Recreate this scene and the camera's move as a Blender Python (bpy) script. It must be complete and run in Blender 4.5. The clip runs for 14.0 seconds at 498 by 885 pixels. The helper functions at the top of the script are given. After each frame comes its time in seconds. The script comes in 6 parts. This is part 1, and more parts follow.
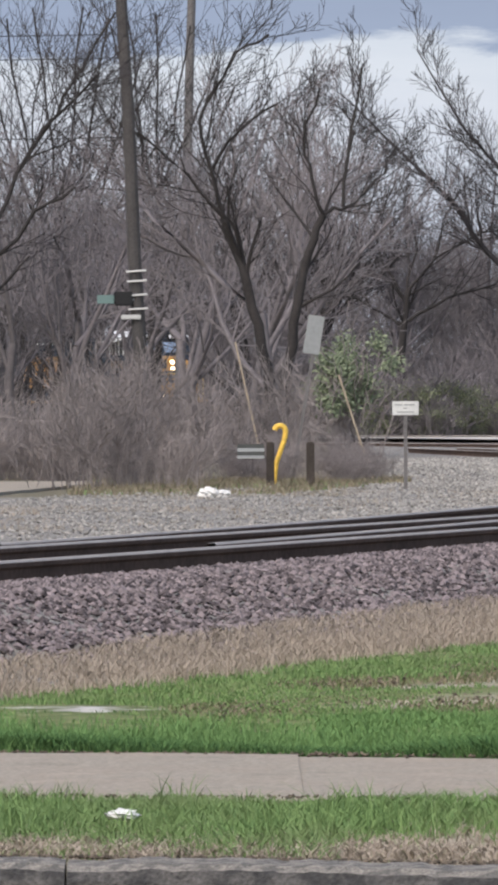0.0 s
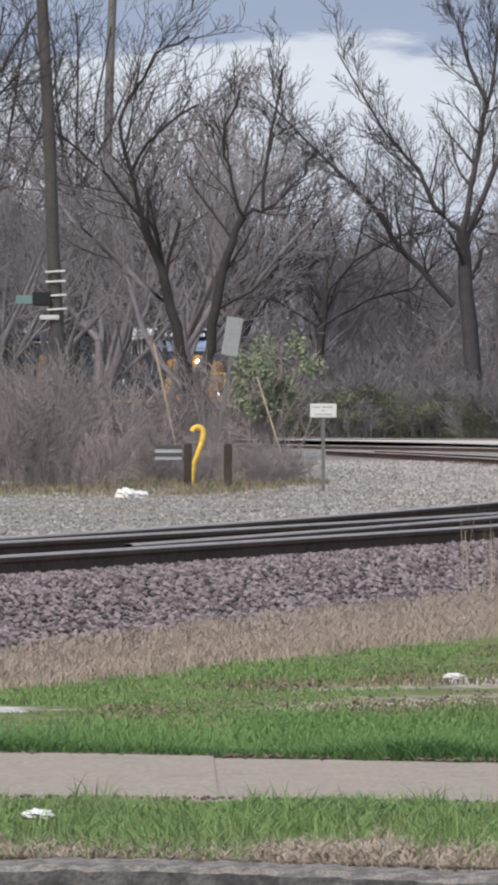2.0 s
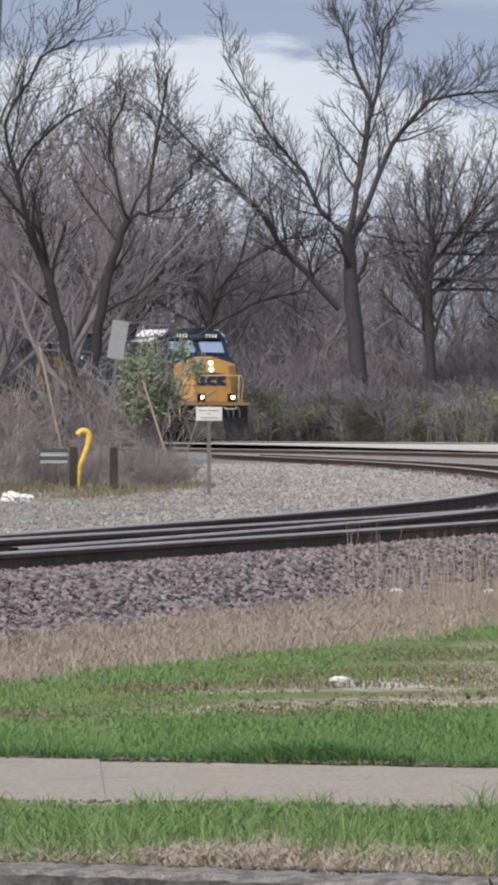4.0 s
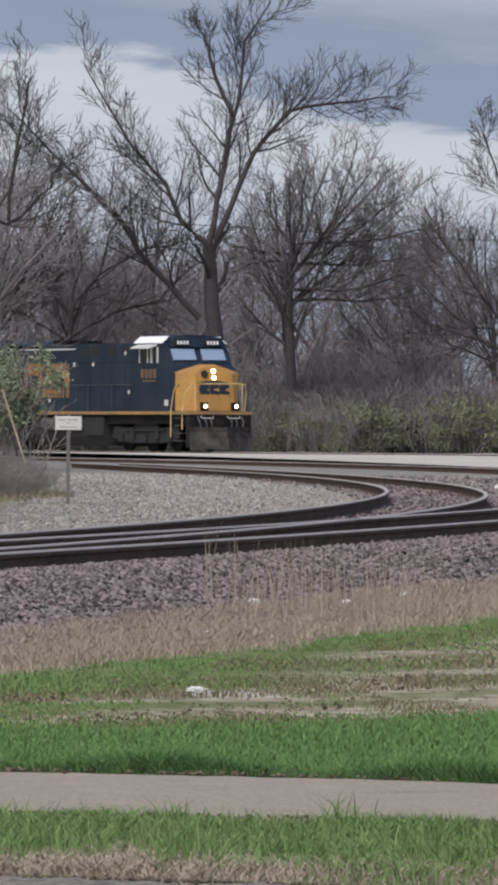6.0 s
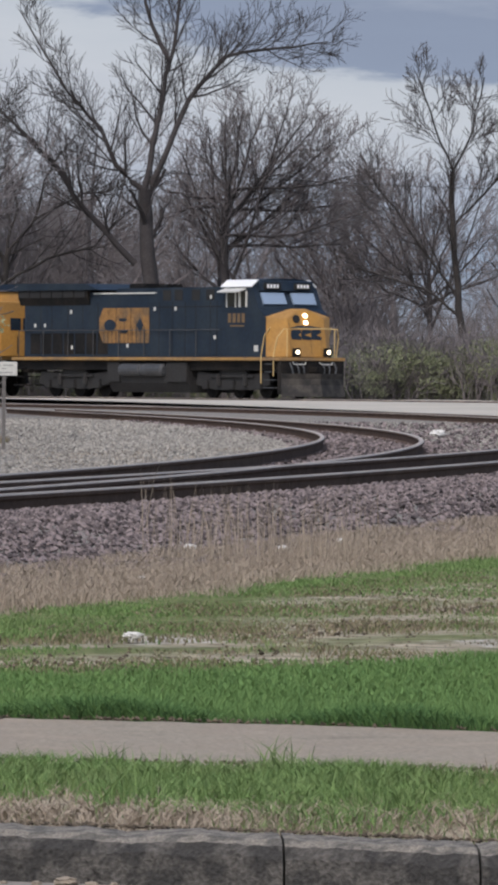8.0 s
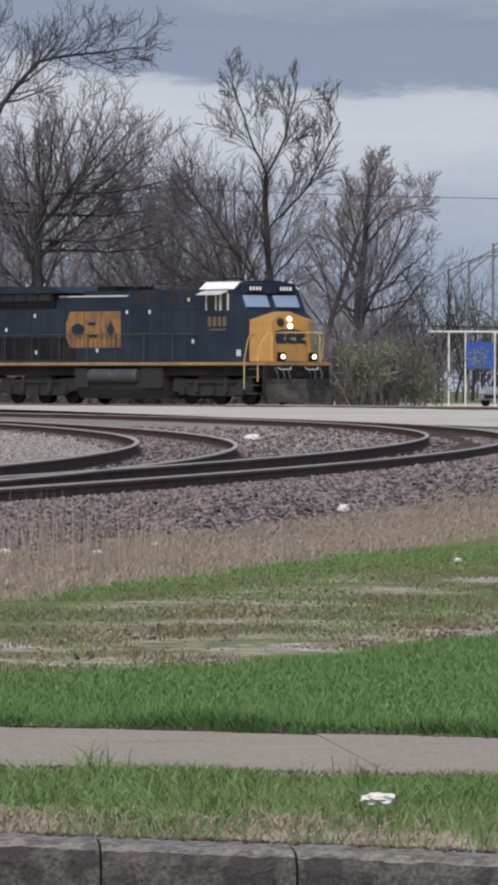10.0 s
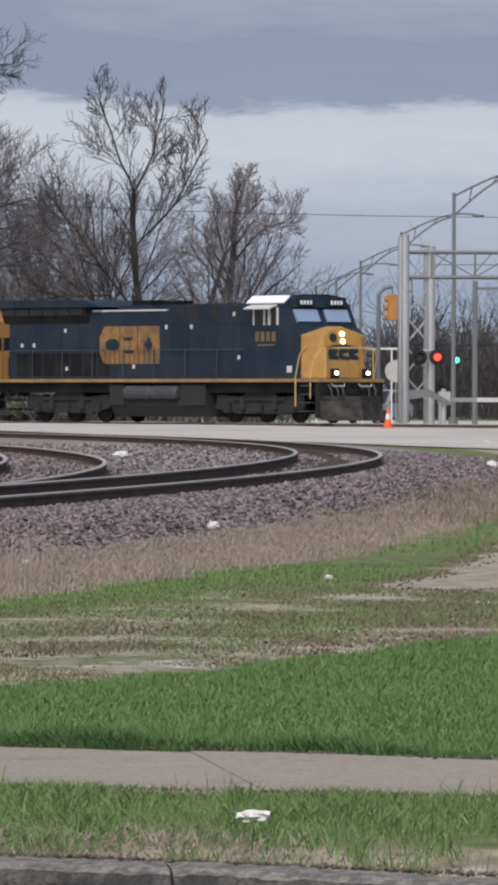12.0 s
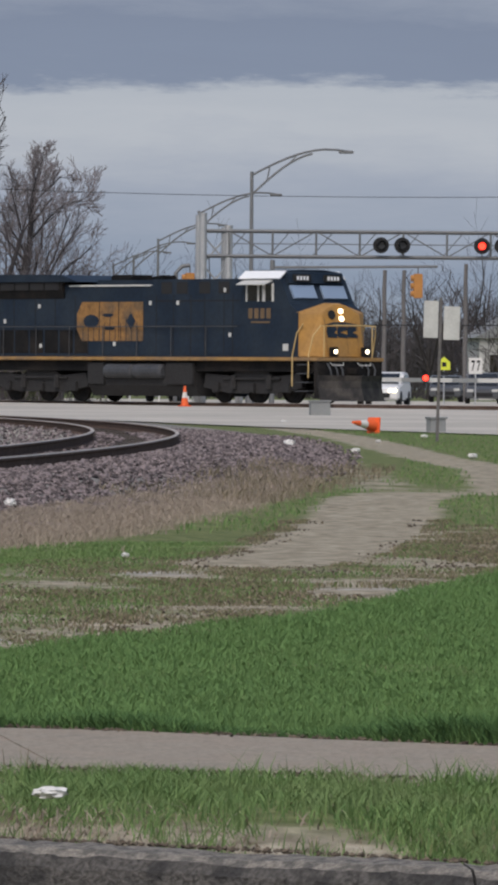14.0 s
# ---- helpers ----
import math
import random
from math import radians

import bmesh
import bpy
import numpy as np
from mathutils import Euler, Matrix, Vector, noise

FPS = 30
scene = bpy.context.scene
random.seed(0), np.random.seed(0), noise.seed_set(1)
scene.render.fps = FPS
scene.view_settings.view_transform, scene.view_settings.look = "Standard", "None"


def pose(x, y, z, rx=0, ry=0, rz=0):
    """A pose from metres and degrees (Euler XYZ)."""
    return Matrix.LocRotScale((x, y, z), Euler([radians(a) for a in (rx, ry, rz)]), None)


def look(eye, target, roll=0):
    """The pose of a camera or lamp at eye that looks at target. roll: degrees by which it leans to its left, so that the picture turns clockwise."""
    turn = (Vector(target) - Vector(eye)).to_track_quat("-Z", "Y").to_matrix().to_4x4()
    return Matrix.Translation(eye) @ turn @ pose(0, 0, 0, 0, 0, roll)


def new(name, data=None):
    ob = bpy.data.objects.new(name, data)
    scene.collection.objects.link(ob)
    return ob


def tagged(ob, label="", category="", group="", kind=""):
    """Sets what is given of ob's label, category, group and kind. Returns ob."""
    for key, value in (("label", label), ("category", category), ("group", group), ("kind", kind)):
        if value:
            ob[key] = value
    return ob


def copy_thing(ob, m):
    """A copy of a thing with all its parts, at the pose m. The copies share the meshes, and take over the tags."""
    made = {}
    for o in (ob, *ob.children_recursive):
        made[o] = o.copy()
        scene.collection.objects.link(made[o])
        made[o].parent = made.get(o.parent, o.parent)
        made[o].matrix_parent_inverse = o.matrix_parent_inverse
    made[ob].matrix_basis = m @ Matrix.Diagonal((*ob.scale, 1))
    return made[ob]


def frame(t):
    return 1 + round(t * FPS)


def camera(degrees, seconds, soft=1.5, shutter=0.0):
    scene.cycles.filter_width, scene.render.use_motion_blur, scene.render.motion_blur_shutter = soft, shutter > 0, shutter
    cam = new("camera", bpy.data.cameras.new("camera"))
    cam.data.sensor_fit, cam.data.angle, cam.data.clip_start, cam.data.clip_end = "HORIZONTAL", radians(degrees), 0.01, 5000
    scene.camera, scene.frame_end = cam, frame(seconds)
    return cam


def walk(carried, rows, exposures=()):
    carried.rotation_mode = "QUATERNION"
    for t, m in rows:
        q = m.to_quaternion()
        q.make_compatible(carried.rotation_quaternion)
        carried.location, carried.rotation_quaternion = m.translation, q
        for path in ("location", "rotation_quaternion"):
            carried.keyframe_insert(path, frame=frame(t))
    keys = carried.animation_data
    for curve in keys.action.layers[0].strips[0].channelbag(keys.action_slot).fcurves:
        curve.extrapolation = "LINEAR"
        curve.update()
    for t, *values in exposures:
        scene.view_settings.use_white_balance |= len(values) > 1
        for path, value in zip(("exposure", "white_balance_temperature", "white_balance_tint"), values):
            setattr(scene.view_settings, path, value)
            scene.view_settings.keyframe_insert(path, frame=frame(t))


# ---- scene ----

FOV = 3.886
cam = camera(FOV, 14.0, soft=3.8)
WALK = [  # seconds, eye x, eye z, target x, y, z, roll
    (0.0, 0.006, 1.400, 0.006, 199.999, 0.845, -0.28),
    (0.5, 0.007, 1.398, 0.415, 199.994, -0.066, -0.15),
    (1.0, 0.006, 1.399, 0.823, 199.995, 0.166, -0.10),
    (1.5, 0.009, 1.398, 1.105, 199.996, 0.799, -0.03),
    (2.0, 0.006, 1.399, 2.250, 199.987, 0.883, 0.14),
    (2.2, 0.009, 1.402, 3.162, 199.975, 0.963, 0.15),
    (4.3, 0.003, 1.399, 5.853, 199.914, 0.983, 0.18),
    (4.5, 0.007, 1.402, 6.450, 199.895, 0.795, 0.23),
    (5.0, 0.007, 1.404, 8.669, 199.812, 1.166, 0.18),
    (5.5, 0.010, 1.403, 8.893, 199.802, 1.943, 0.21),
    (6.0, 0.016, 1.402, 9.183, 199.790, 1.258, 0.32),
    (6.5, 0.010, 1.403, 9.466, 199.776, 0.843, 0.48),
    (7.0, 0.010, 1.401, 9.840, 199.738, -1.416, 0.48),
    (7.5, 0.009, 1.401, 9.949, 199.742, -0.704, 0.48),
    (8.0, 0.007, 1.401, 10.952, 199.694, -0.207, 0.41),
    (8.5, 0.011, 1.401, 12.068, 199.630, -0.125, 0.28),
    (9.0, 0.009, 1.402, 12.755, 199.590, 0.184, 0.31),
    (9.2, 0.014, 1.401, 13.716, 199.525, -0.006, 0.20),
    (11.3, -0.026, 1.396, 17.660, 199.211, -0.072, 0.27),
    (11.5, -0.029, 1.398, 18.023, 199.176, -0.351, 0.19),
    (12.0, -0.020, 1.398, 19.570, 199.036, 0.423, 0.19),
    (12.5, -0.023, 1.398, 20.721, 198.921, 1.523, 0.19),
    (13.0, -0.021, 1.397, 21.536, 198.835, 1.608, 0.14),
    (13.5, -0.020, 1.394, 22.121, 198.768, 2.378, 0.44),
    (14.0, -0.026, 1.393, 25.077, 198.412, -0.137, 0.47),
]
walk(cam, [(t, look((ex, 0, ez), (tx, ty, tz), r)) for t, ex, ez, tx, ty, tz, r in WALK],
     exposures=((0.0, 0.46), (5.0, 0.45), (5.5, 0.22), (7.2, 0.08), (8.5, 0.07), (9.2, 0.08), (12.2, 0.1), (13.0, -0.12), (14.0, -0.21)))

# ---- light ----
world = bpy.data.worlds.new("world")
scene.world = world
world.use_nodes = True
wn = world.node_tree
sky = wn.nodes.new("ShaderNodeTexSky")
sky.sky_type, sky.sun_disc = "NISHITA", False
sky.sun_elevation, sky.sun_rotation = radians(48), radians(205)
sky.air_density, sky.dust_density, sky.ozone_density = 1.0, 3.0, 1.0
wn.links.new(sky.outputs[0], wn.nodes["Background"].inputs[0])
wn.nodes["Background"].inputs[1].default_value = 0.15
sun = new("sun", bpy.data.lights.new("sun", "SUN"))
sun.data.energy, sun.data.angle, sun.data.color = 1.85, radians(30), (1.0, 0.95, 0.92)
sun.matrix_basis = look((-30, -60, 80), (0, 0, 0))

# ---- materials ----
def material(name, color, rough=0.8, metal=0.0, var=0.25, scale=3.0, fine=40.0, bump=0.0, random_tint=0.0, other=None, spec=0.4):
    """A surface with variation at two scales, and at choice a second colour in patches."""
    m = bpy.data.materials.new(name)
    m.use_nodes = True
    n, l = m.node_tree.nodes, m.node_tree.links
    b = n["Principled BSDF"]
    b.inputs["Roughness"].default_value, b.inputs["Metallic"].default_value = rough, metal
    b.inputs["Specular IOR Level"].default_value = spec
    tc = n.new("ShaderNodeTexCoord")
    big, small = n.new("ShaderNodeTexNoise"), n.new("ShaderNodeTexNoise")
    for t, sc in ((big, scale), (small, fine)):
        t.inputs["Scale"].default_value, t.inputs["Detail"].default_value = sc, 5
        l.new(tc.outputs["Object"], t.inputs["Vector"])
    c = n.new("ShaderNodeMixRGB")
    c.inputs[1].default_value, c.inputs[2].default_value = (*color, 1), (*(other or color), 1)
    rm = n.new("ShaderNodeMapRange")
    rm.inputs[1].default_value, rm.inputs[2].default_value = 0.42, 0.58
    l.new(big.outputs[0], rm.inputs[0])
    l.new(rm.outputs[0], c.inputs[0])
    add = n.new("ShaderNodeMath")
    add.operation = "ADD"
    l.new(big.outputs[0], add.inputs[0])
    l.new(small.outputs[0], add.inputs[1])
    v = n.new("ShaderNodeMapRange")
    v.inputs[1].default_value, v.inputs[2].default_value = 0.6, 1.4
    v.inputs[3].default_value, v.inputs[4].default_value = 1 - var, 1 + var
    l.new(add.outputs[0], v.inputs[0])
    hsv = n.new("ShaderNodeHueSaturation")
    l.new(c.outputs[0], hsv.inputs["Color"])
    if random_tint:
        oi, rr, mul = n.new("ShaderNodeObjectInfo"), n.new("ShaderNodeMapRange"), n.new("ShaderNodeMath")
        rr.inputs[3].default_value, rr.inputs[4].default_value = 1 - random_tint, 1 + random_tint
        mul.operation = "MULTIPLY"
        l.new(oi.outputs["Random"], rr.inputs[0])
        l.new(rr.outputs[0], mul.inputs[0])
        l.new(v.outputs[0], mul.inputs[1])
        l.new(mul.outputs[0], hsv.inputs["Value"])
    else:
        l.new(v.outputs[0], hsv.inputs["Value"])
    l.new(hsv.outputs[0], b.inputs["Base Color"])
    if bump:
        bp = n.new("ShaderNodeBump")
        bp.inputs["Strength"].default_value, bp.inputs["Distance"].default_value = 0.6, bump
        l.new(small.outputs[0], bp.inputs["Height"])
        l.new(bp.outputs[0], b.inputs["Normal"])
    return m


def island_material(name, low, high, rough=0.85, patch=None):
    """Colour between two by piece, for joined pieces."""
    m = bpy.data.materials.new(name)
    m.use_nodes = True
    n, l = m.node_tree.nodes, m.node_tree.links
    b = n["Principled BSDF"]
    b.inputs["Roughness"].default_value = rough
    b.inputs["Specular IOR Level"].default_value = 0.25
    g, r = n.new("ShaderNodeNewGeometry"), n.new("ShaderNodeValToRGB")
    r.color_ramp.elements[0].color, r.color_ramp.elements[1].color = (*low, 1), (*high, 1)
    l.new(g.outputs["Random Per Island"], r.inputs[0])
    if patch:
        no, edge, mix = n.new("ShaderNodeTexNoise"), n.new("ShaderNodeMapRange"), n.new("ShaderNodeMixRGB")
        no.inputs["Scale"].default_value, no.inputs["Detail"].default_value = 1.6, 5
        l.new(g.outputs["Position"], no.inputs["Vector"])
        edge.inputs[1].default_value, edge.inputs[2].default_value, edge.inputs[4].default_value = 0.45, 0.68, 0.8
        l.new(no.outputs[0], edge.inputs[0])
        l.new(edge.outputs[0], mix.inputs[0])
        l.new(r.outputs[0], mix.inputs[1])
        mix.inputs[2].default_value = (*patch, 1)
        l.new(mix.outputs[0], b.inputs["Base Color"])
    else:
        l.new(r.outputs[0], b.inputs["Base Color"])
    return m


def glowing(name, color, strength):
    m = bpy.data.materials.new(name)
    m.use_nodes = True
    b = m.node_tree.nodes["Principled BSDF"]
    b.inputs["Base Color"].default_value = (*color, 1)
    b.inputs["Emission Color"].default_value = (*color, 1)
    b.inputs["Emission Strength"].default_value = strength
    return m


def glass(name, color, rough=0.05):
    m = bpy.data.materials.new(name)
    m.use_nodes = True
    b = m.node_tree.nodes["Principled BSDF"]
    b.inputs["Base Color"].default_value = (*color, 1)
    b.inputs["Roughness"].default_value, b.inputs["IOR"].default_value = rough, 1.6
    b.inputs["Specular IOR Level"].default_value = 0.9
    return m


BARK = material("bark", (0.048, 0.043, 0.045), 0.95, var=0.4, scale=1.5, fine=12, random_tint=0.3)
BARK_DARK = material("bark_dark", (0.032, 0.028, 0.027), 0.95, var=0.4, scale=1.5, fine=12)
# bark for the distant wood, with the air's haze mixed into its paler colour
BARK_HAZED = material("bark_hazed", (0.15, 0.135, 0.14), 0.95, var=0.3, scale=0.5, fine=6, random_tint=0.25)
TWIG = material("twig", (0.205, 0.18, 0.174), 0.95, var=0.4, scale=1, fine=9, random_tint=0.25)
LEAF = island_material("leaf", (0.1, 0.13, 0.08), (0.25, 0.285, 0.18))
LEAF_DARK = island_material("leaf_dark", (0.1, 0.115, 0.07), (0.215, 0.235, 0.14))
GRASS = island_material("grass", (0.065, 0.125, 0.04), (0.175, 0.265, 0.095), patch=(0.14, 0.185, 0.08))
GRASS_RICH = island_material("grass_rich", (0.07, 0.135, 0.045), (0.14, 0.245, 0.082), patch=(0.1, 0.175, 0.058))
STRAW = island_material("straw", (0.2, 0.165, 0.13), (0.36, 0.305, 0.245))
BALLAST = island_material("ballast", (0.03, 0.025, 0.026), (0.25, 0.208, 0.21), 0.9)
PALE_STONE = island_material("pale_stone", (0.13, 0.122, 0.112), (0.35, 0.333, 0.305), 0.9)
CONCRETE = material("concrete", (0.31, 0.27, 0.215), 0.9, var=0.5, scale=2.2, fine=45, bump=0.015, other=(0.25, 0.212, 0.168))
KERB_STAINED_FACE = material("stained_kerb_face", (0.1, 0.094, 0.087), 0.95, var=0.85, scale=8, fine=65, bump=0.04, other=(0.03, 0.029, 0.028))
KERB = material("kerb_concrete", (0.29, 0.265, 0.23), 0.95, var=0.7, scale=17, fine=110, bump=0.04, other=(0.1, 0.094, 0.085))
ASPHALT = material("asphalt", (0.25, 0.232, 0.21), 0.9, var=0.25, scale=1, fine=50, bump=0.01)
PALE_ROAD = material("pale_road", (0.5, 0.465, 0.41), 0.9, var=0.15, scale=0.15, fine=3, other=(0.38, 0.355, 0.31))
RAIL = material("rail_steel", (0.1, 0.07, 0.057), 0.95, 0.0, var=0.35, scale=2, fine=20, spec=0.05)
RAIL_HEAD = material("rail_head", (0.36, 0.325, 0.3), 0.75, 0.0, var=0.15, scale=2, fine=20)
TIE = material("tie_wood", (0.055, 0.045, 0.038), 0.95, var=0.5, scale=3, fine=30, bump=0.01, random_tint=0.3)
STEEL_DARK = material("dark_steel", (0.16, 0.165, 0.17), 0.6, 0.3, var=0.15, scale=1, fine=15)
SILL = material("sill_paint", (0.34, 0.2, 0.07), 0.7, var=0.35, scale=0.9, fine=7, other=(0.2, 0.13, 0.07))
RAIL_PAINT = material("handrail_paint", (0.5, 0.36, 0.16), 0.6, var=0.2)
WEED = island_material("weed", (0.1, 0.086, 0.06), (0.255, 0.215, 0.15))
SOIL = island_material("soil", (0.045, 0.036, 0.027), (0.15, 0.12, 0.09))
STEEL = material("galvanised_steel", (0.42, 0.43, 0.44), 0.5, 0.5, var=0.12, scale=1, fine=15)
POLE_DARK = material("dark_pole_wood", (0.062, 0.057, 0.055), 0.95, var=0.35, scale=1.5, fine=18)
OLIVE = island_material("olive_grass", (0.07, 0.085, 0.035), (0.17, 0.18, 0.085))
# green darkened by the shadow that long overhanging grass casts on itself
GRASS_SHADED = island_material("grass_shaded", (0.03, 0.075, 0.026), (0.1, 0.19, 0.06))
BRUSH = material("brush_twig", (0.17, 0.147, 0.142), 0.95, var=0.4, scale=0.7, fine=8, random_tint=0.3)
POLE = material("pole_wood", (0.125, 0.118, 0.116), 0.95, var=0.3, scale=1.5, fine=18)
BLUE = material("loco_blue", (0.008, 0.017, 0.033), 0.5, var=0.4, scale=0.7, fine=6, other=(0.013, 0.021, 0.033), spec=0.3)
YELLOW = material("loco_yellow", (0.4, 0.21, 0.05), 0.6, var=0.2, scale=0.8, fine=8, other=(0.3, 0.165, 0.05))
YELLOW_WORN = material("worn_yellow", (0.33, 0.17, 0.045), 0.7, var=0.35, scale=0.9, fine=7, other=(0.22, 0.14, 0.06))
BLACK = material("underframe_black", (0.011, 0.011, 0.012), 0.85, var=0.5, scale=1.2, fine=10, other=(0.017, 0.015, 0.014), spec=0.15)
PLOUGH = material("plough_black", (0.02, 0.019, 0.019), 0.8, var=0.5, scale=2, fine=14, other=(0.045, 0.04, 0.036))
TRUCK = material("truck_grime", (0.022, 0.021, 0.022), 0.85, var=0.5, scale=1.6, fine=12, other=(0.018, 0.018, 0.019))
EMBLEM = material("faded_emblem", (0.27, 0.14, 0.045), 0.7, var=0.45, scale=1.3, fine=9, other=(0.13, 0.08, 0.04))
DULL_GOLD = material("dull_figures", (0.13, 0.085, 0.045), 0.7, var=0.3)
TANK = material("tank_grey", (0.05, 0.053, 0.06), 0.6, var=0.4, scale=1.2, fine=10)
WHITE = material("white_paint", (0.75, 0.76, 0.78), 0.5, var=0.08, scale=1, fine=10)
PALE = material("pale_metal", (0.5, 0.5, 0.48), 0.6, var=0.2, scale=4, fine=30)
GREY_BOX = material("grey_enamel", (0.22, 0.23, 0.23), 0.6, var=0.15, scale=2, fine=20)
DARK = material("dark_matte", (0.015, 0.015, 0.016), 0.8, var=0.2)
ORANGE = material("cone_orange", (0.75, 0.12, 0.03), 0.6, var=0.15, scale=5, fine=30)
HOOK_YELLOW = material("hook_yellow", (0.68, 0.44, 0.07), 0.6, var=0.45, scale=4, fine=20)
SIGN_YELLOW = material("sign_yellow", (0.6, 0.65, 0.05), 0.5, var=0.1)
SIGN_GREEN = material("sign_green", (0.13, 0.2, 0.19), 0.6, var=0.1)
SIGNAL_ORANGE = material("signal_orange", (0.42, 0.19, 0.05), 0.6, var=0.15)
# the pale blue base stands in for sky mirrored in the cab windscreen
SKY_GLASS = glass("sky_tinted_glass", (0.22, 0.29, 0.4), 0.12)
DARK_GLASS = glass("dark_glass", (0.01, 0.012, 0.014))
HEADLIGHT = glowing("headlight", (1.0, 0.84, 0.58), 5)
RED_LIGHT = glowing("red_light", (1.0, 0.04, 0.02), 4)
GREEN_LIGHT = glowing("green_light", (0.05, 1.0, 0.6), 2.5)
CAR_DARK = material("car_dark", (0.1, 0.105, 0.115), 0.35, 0.3, var=0.1)
CAR_GREY = material("car_grey", (0.3, 0.31, 0.33), 0.35, 0.3, var=0.1)
CAR_WHITE = material("car_white", (0.7, 0.7, 0.7), 0.35, 0.0, var=0.05)
PAPER = material("paper", (0.62, 0.61, 0.59), 0.8, var=0.15, scale=8, fine=40)
BLUE_PANEL = material("blue_panel", (0.02, 0.07, 0.28), 0.6, var=0.15)


# ---- mesh tools ----
def part(name, bm, mat, parent=None, label=""):
    me = bpy.data.meshes.new(name)
    bm.to_mesh(me)
    bm.free()
    me.materials.append(mat)
    ob = new(name, me)
    ob.parent = parent
    return tagged(ob, label)


def raw(name, verts, faces, mats, parent=None, slots=None, smooth=False):
    me = bpy.data.meshes.new(name)
    me.from_pydata(verts, [], faces)
    for m in mats if isinstance(mats, (list, tuple)) else [mats]:
        me.materials.append(m)
    if slots is not None:
        me.polygons.foreach_set("material_index", slots)
    if smooth:
        me.polygons.foreach_set("use_smooth", [True] * len(me.polygons))
    me.update()
    ob = new(name, me)
    ob.parent = parent
    return ob


def base(name, m, label, category, group="", kind=""):
    e = new(name)
    e.matrix_basis = m
    return tagged(e, label, category, group, kind)


def box(bm, x0, x1, y0, y1, z0, z1, bevel=0.0):
    b = bmesh.new()
    bmesh.ops.create_cube(b, size=1)
    for v in b.verts:
        v.co = ((x0 + x1) / 2 + v.co.x * (x1 - x0), (y0 + y1) / 2 + v.co.y * (y1 - y0), (z0 + z1) / 2 + v.co.z * (z1 - z0))
    if bevel:
        bmesh.ops.bevel(b, geom=b.edges[:], offset=bevel, segments=2, affect="EDGES")
    merge(bm, b)
    return bm


def merge(bm, b):
    me = bpy.data.meshes.new("tmp")
    b.to_mesh(me)
    b.free()
    bm.from_mesh(me)
    bpy.data.meshes.remove(me)


def prism(bm, outline, axis, a, b):
    """An outline in two axes, drawn out along the third from a to b."""
    def at(p, q):
        return {"x": (q, p[0], p[1]), "y": (p[0], q, p[1]), "z": (p[0], p[1], q)}[axis]
    lo, hi = [bm.verts.new(at(p, a)) for p in outline], [bm.verts.new(at(p, b)) for p in outline]
    n = len(outline)
    fs = [bm.faces.new(lo), bm.faces.new(hi[::-1])]
    for i in range(n):
        fs.append(bm.faces.new((lo[i], hi[i], hi[(i + 1) % n], lo[(i + 1) % n])))
    bmesh.ops.recalc_face_normals(bm, faces=fs)
    return bm


def rod(bm, a, b, r, r2=None, n=8):
    a, b = Vector(a), Vector(b)
    t = bmesh.new()
    bmesh.ops.create_cone(t, cap_ends=True, segments=n, radius1=r, radius2=r if r2 is None else r2, depth=(b - a).length)
    t.transform(Matrix.Translation((a + b) / 2) @ (b - a).to_track_quat("Z", "Y").to_matrix().to_4x4())
    merge(bm, t)
    return bm


def bend(bm, pts, r, n=6, r2=None):
    """A tube along a line, in one piece with closed ends."""
    pts = [Vector(p) for p in pts]
    rings = []
    for i, p in enumerate(pts):
        d = (pts[min(i + 1, len(pts) - 1)] - pts[max(i - 1, 0)]).normalized()
        side = Vector((0, 1, 0)) if abs(d.y) < 0.9 else Vector((1, 0, 0))
        a = d.cross(side).normalized()
        b = d.cross(a)
        q = r + ((r if r2 is None else r2) - r) * i / max(1, len(pts) - 1)
        rings.append([bm.verts.new(p + (a * math.cos(6.2832 * k / n) + b * math.sin(6.2832 * k / n)) * q) for k in range(n)])
    fs = [bm.faces.new(rings[0]), bm.faces.new(rings[-1][::-1])]
    for u, v in zip(rings, rings[1:]):
        for k in range(n):
            fs.append(bm.faces.new((u[k], v[k], v[(k + 1) % n], u[(k + 1) % n])))
    bmesh.ops.recalc_face_normals(bm, faces=fs)
    return bm


# ---- plan of the tracks and of the ground ----
def track_b(y):
    u = y / 100
    return -0.611 * u ** 3 - 7.74 * u ** 2 + 34.19 * u - 14.89 - 0.77


def track_a(y):
    u = y / 100
    return 0.809 * u ** 4 - 1.58 * u ** 3 - 12.017 * u ** 2 + 35.287 * u - 14.732 - 0.75


def lerp(v, table):
    return float(np.interp(v, [p[0] for p in table], [p[1] for p in table]))


LEVEL = ((0, -0.2), (22, -0.2), (23.5, 0.0), (31, 0.0), (38, 0.12), (44, 0.18), (60, 0.18), (90, 0.2), (120, 0.25), (160, 0.38),
         (200, 0.5), (230, 0.58), (280, 0.72), (330, 0.72), (600, 0.75), (3000, 1.2))
INNER = ((0, -0.2), (22, -0.2), (31, 0.0), (40, 0.2), (55, 0.34), (120, 0.38), (180, 0.4), (215, 0.42), (300, 0.46), (330, 0.7), (3000, 1.2))


def smooth_step(a, b, v):
    t = min(1, max(0, (v - a) / (b - a)))
    return t * t * (3 - 2 * t)


def kerb_y(x):
    x = min(6, max(-5, x))
    return 23.3 - 0.33 * x - 0.1 * x * x


def path_near(x):
    x = min(7, max(-6, x))
    return 26.8 - 0.2 * x - 0.05 * x * x


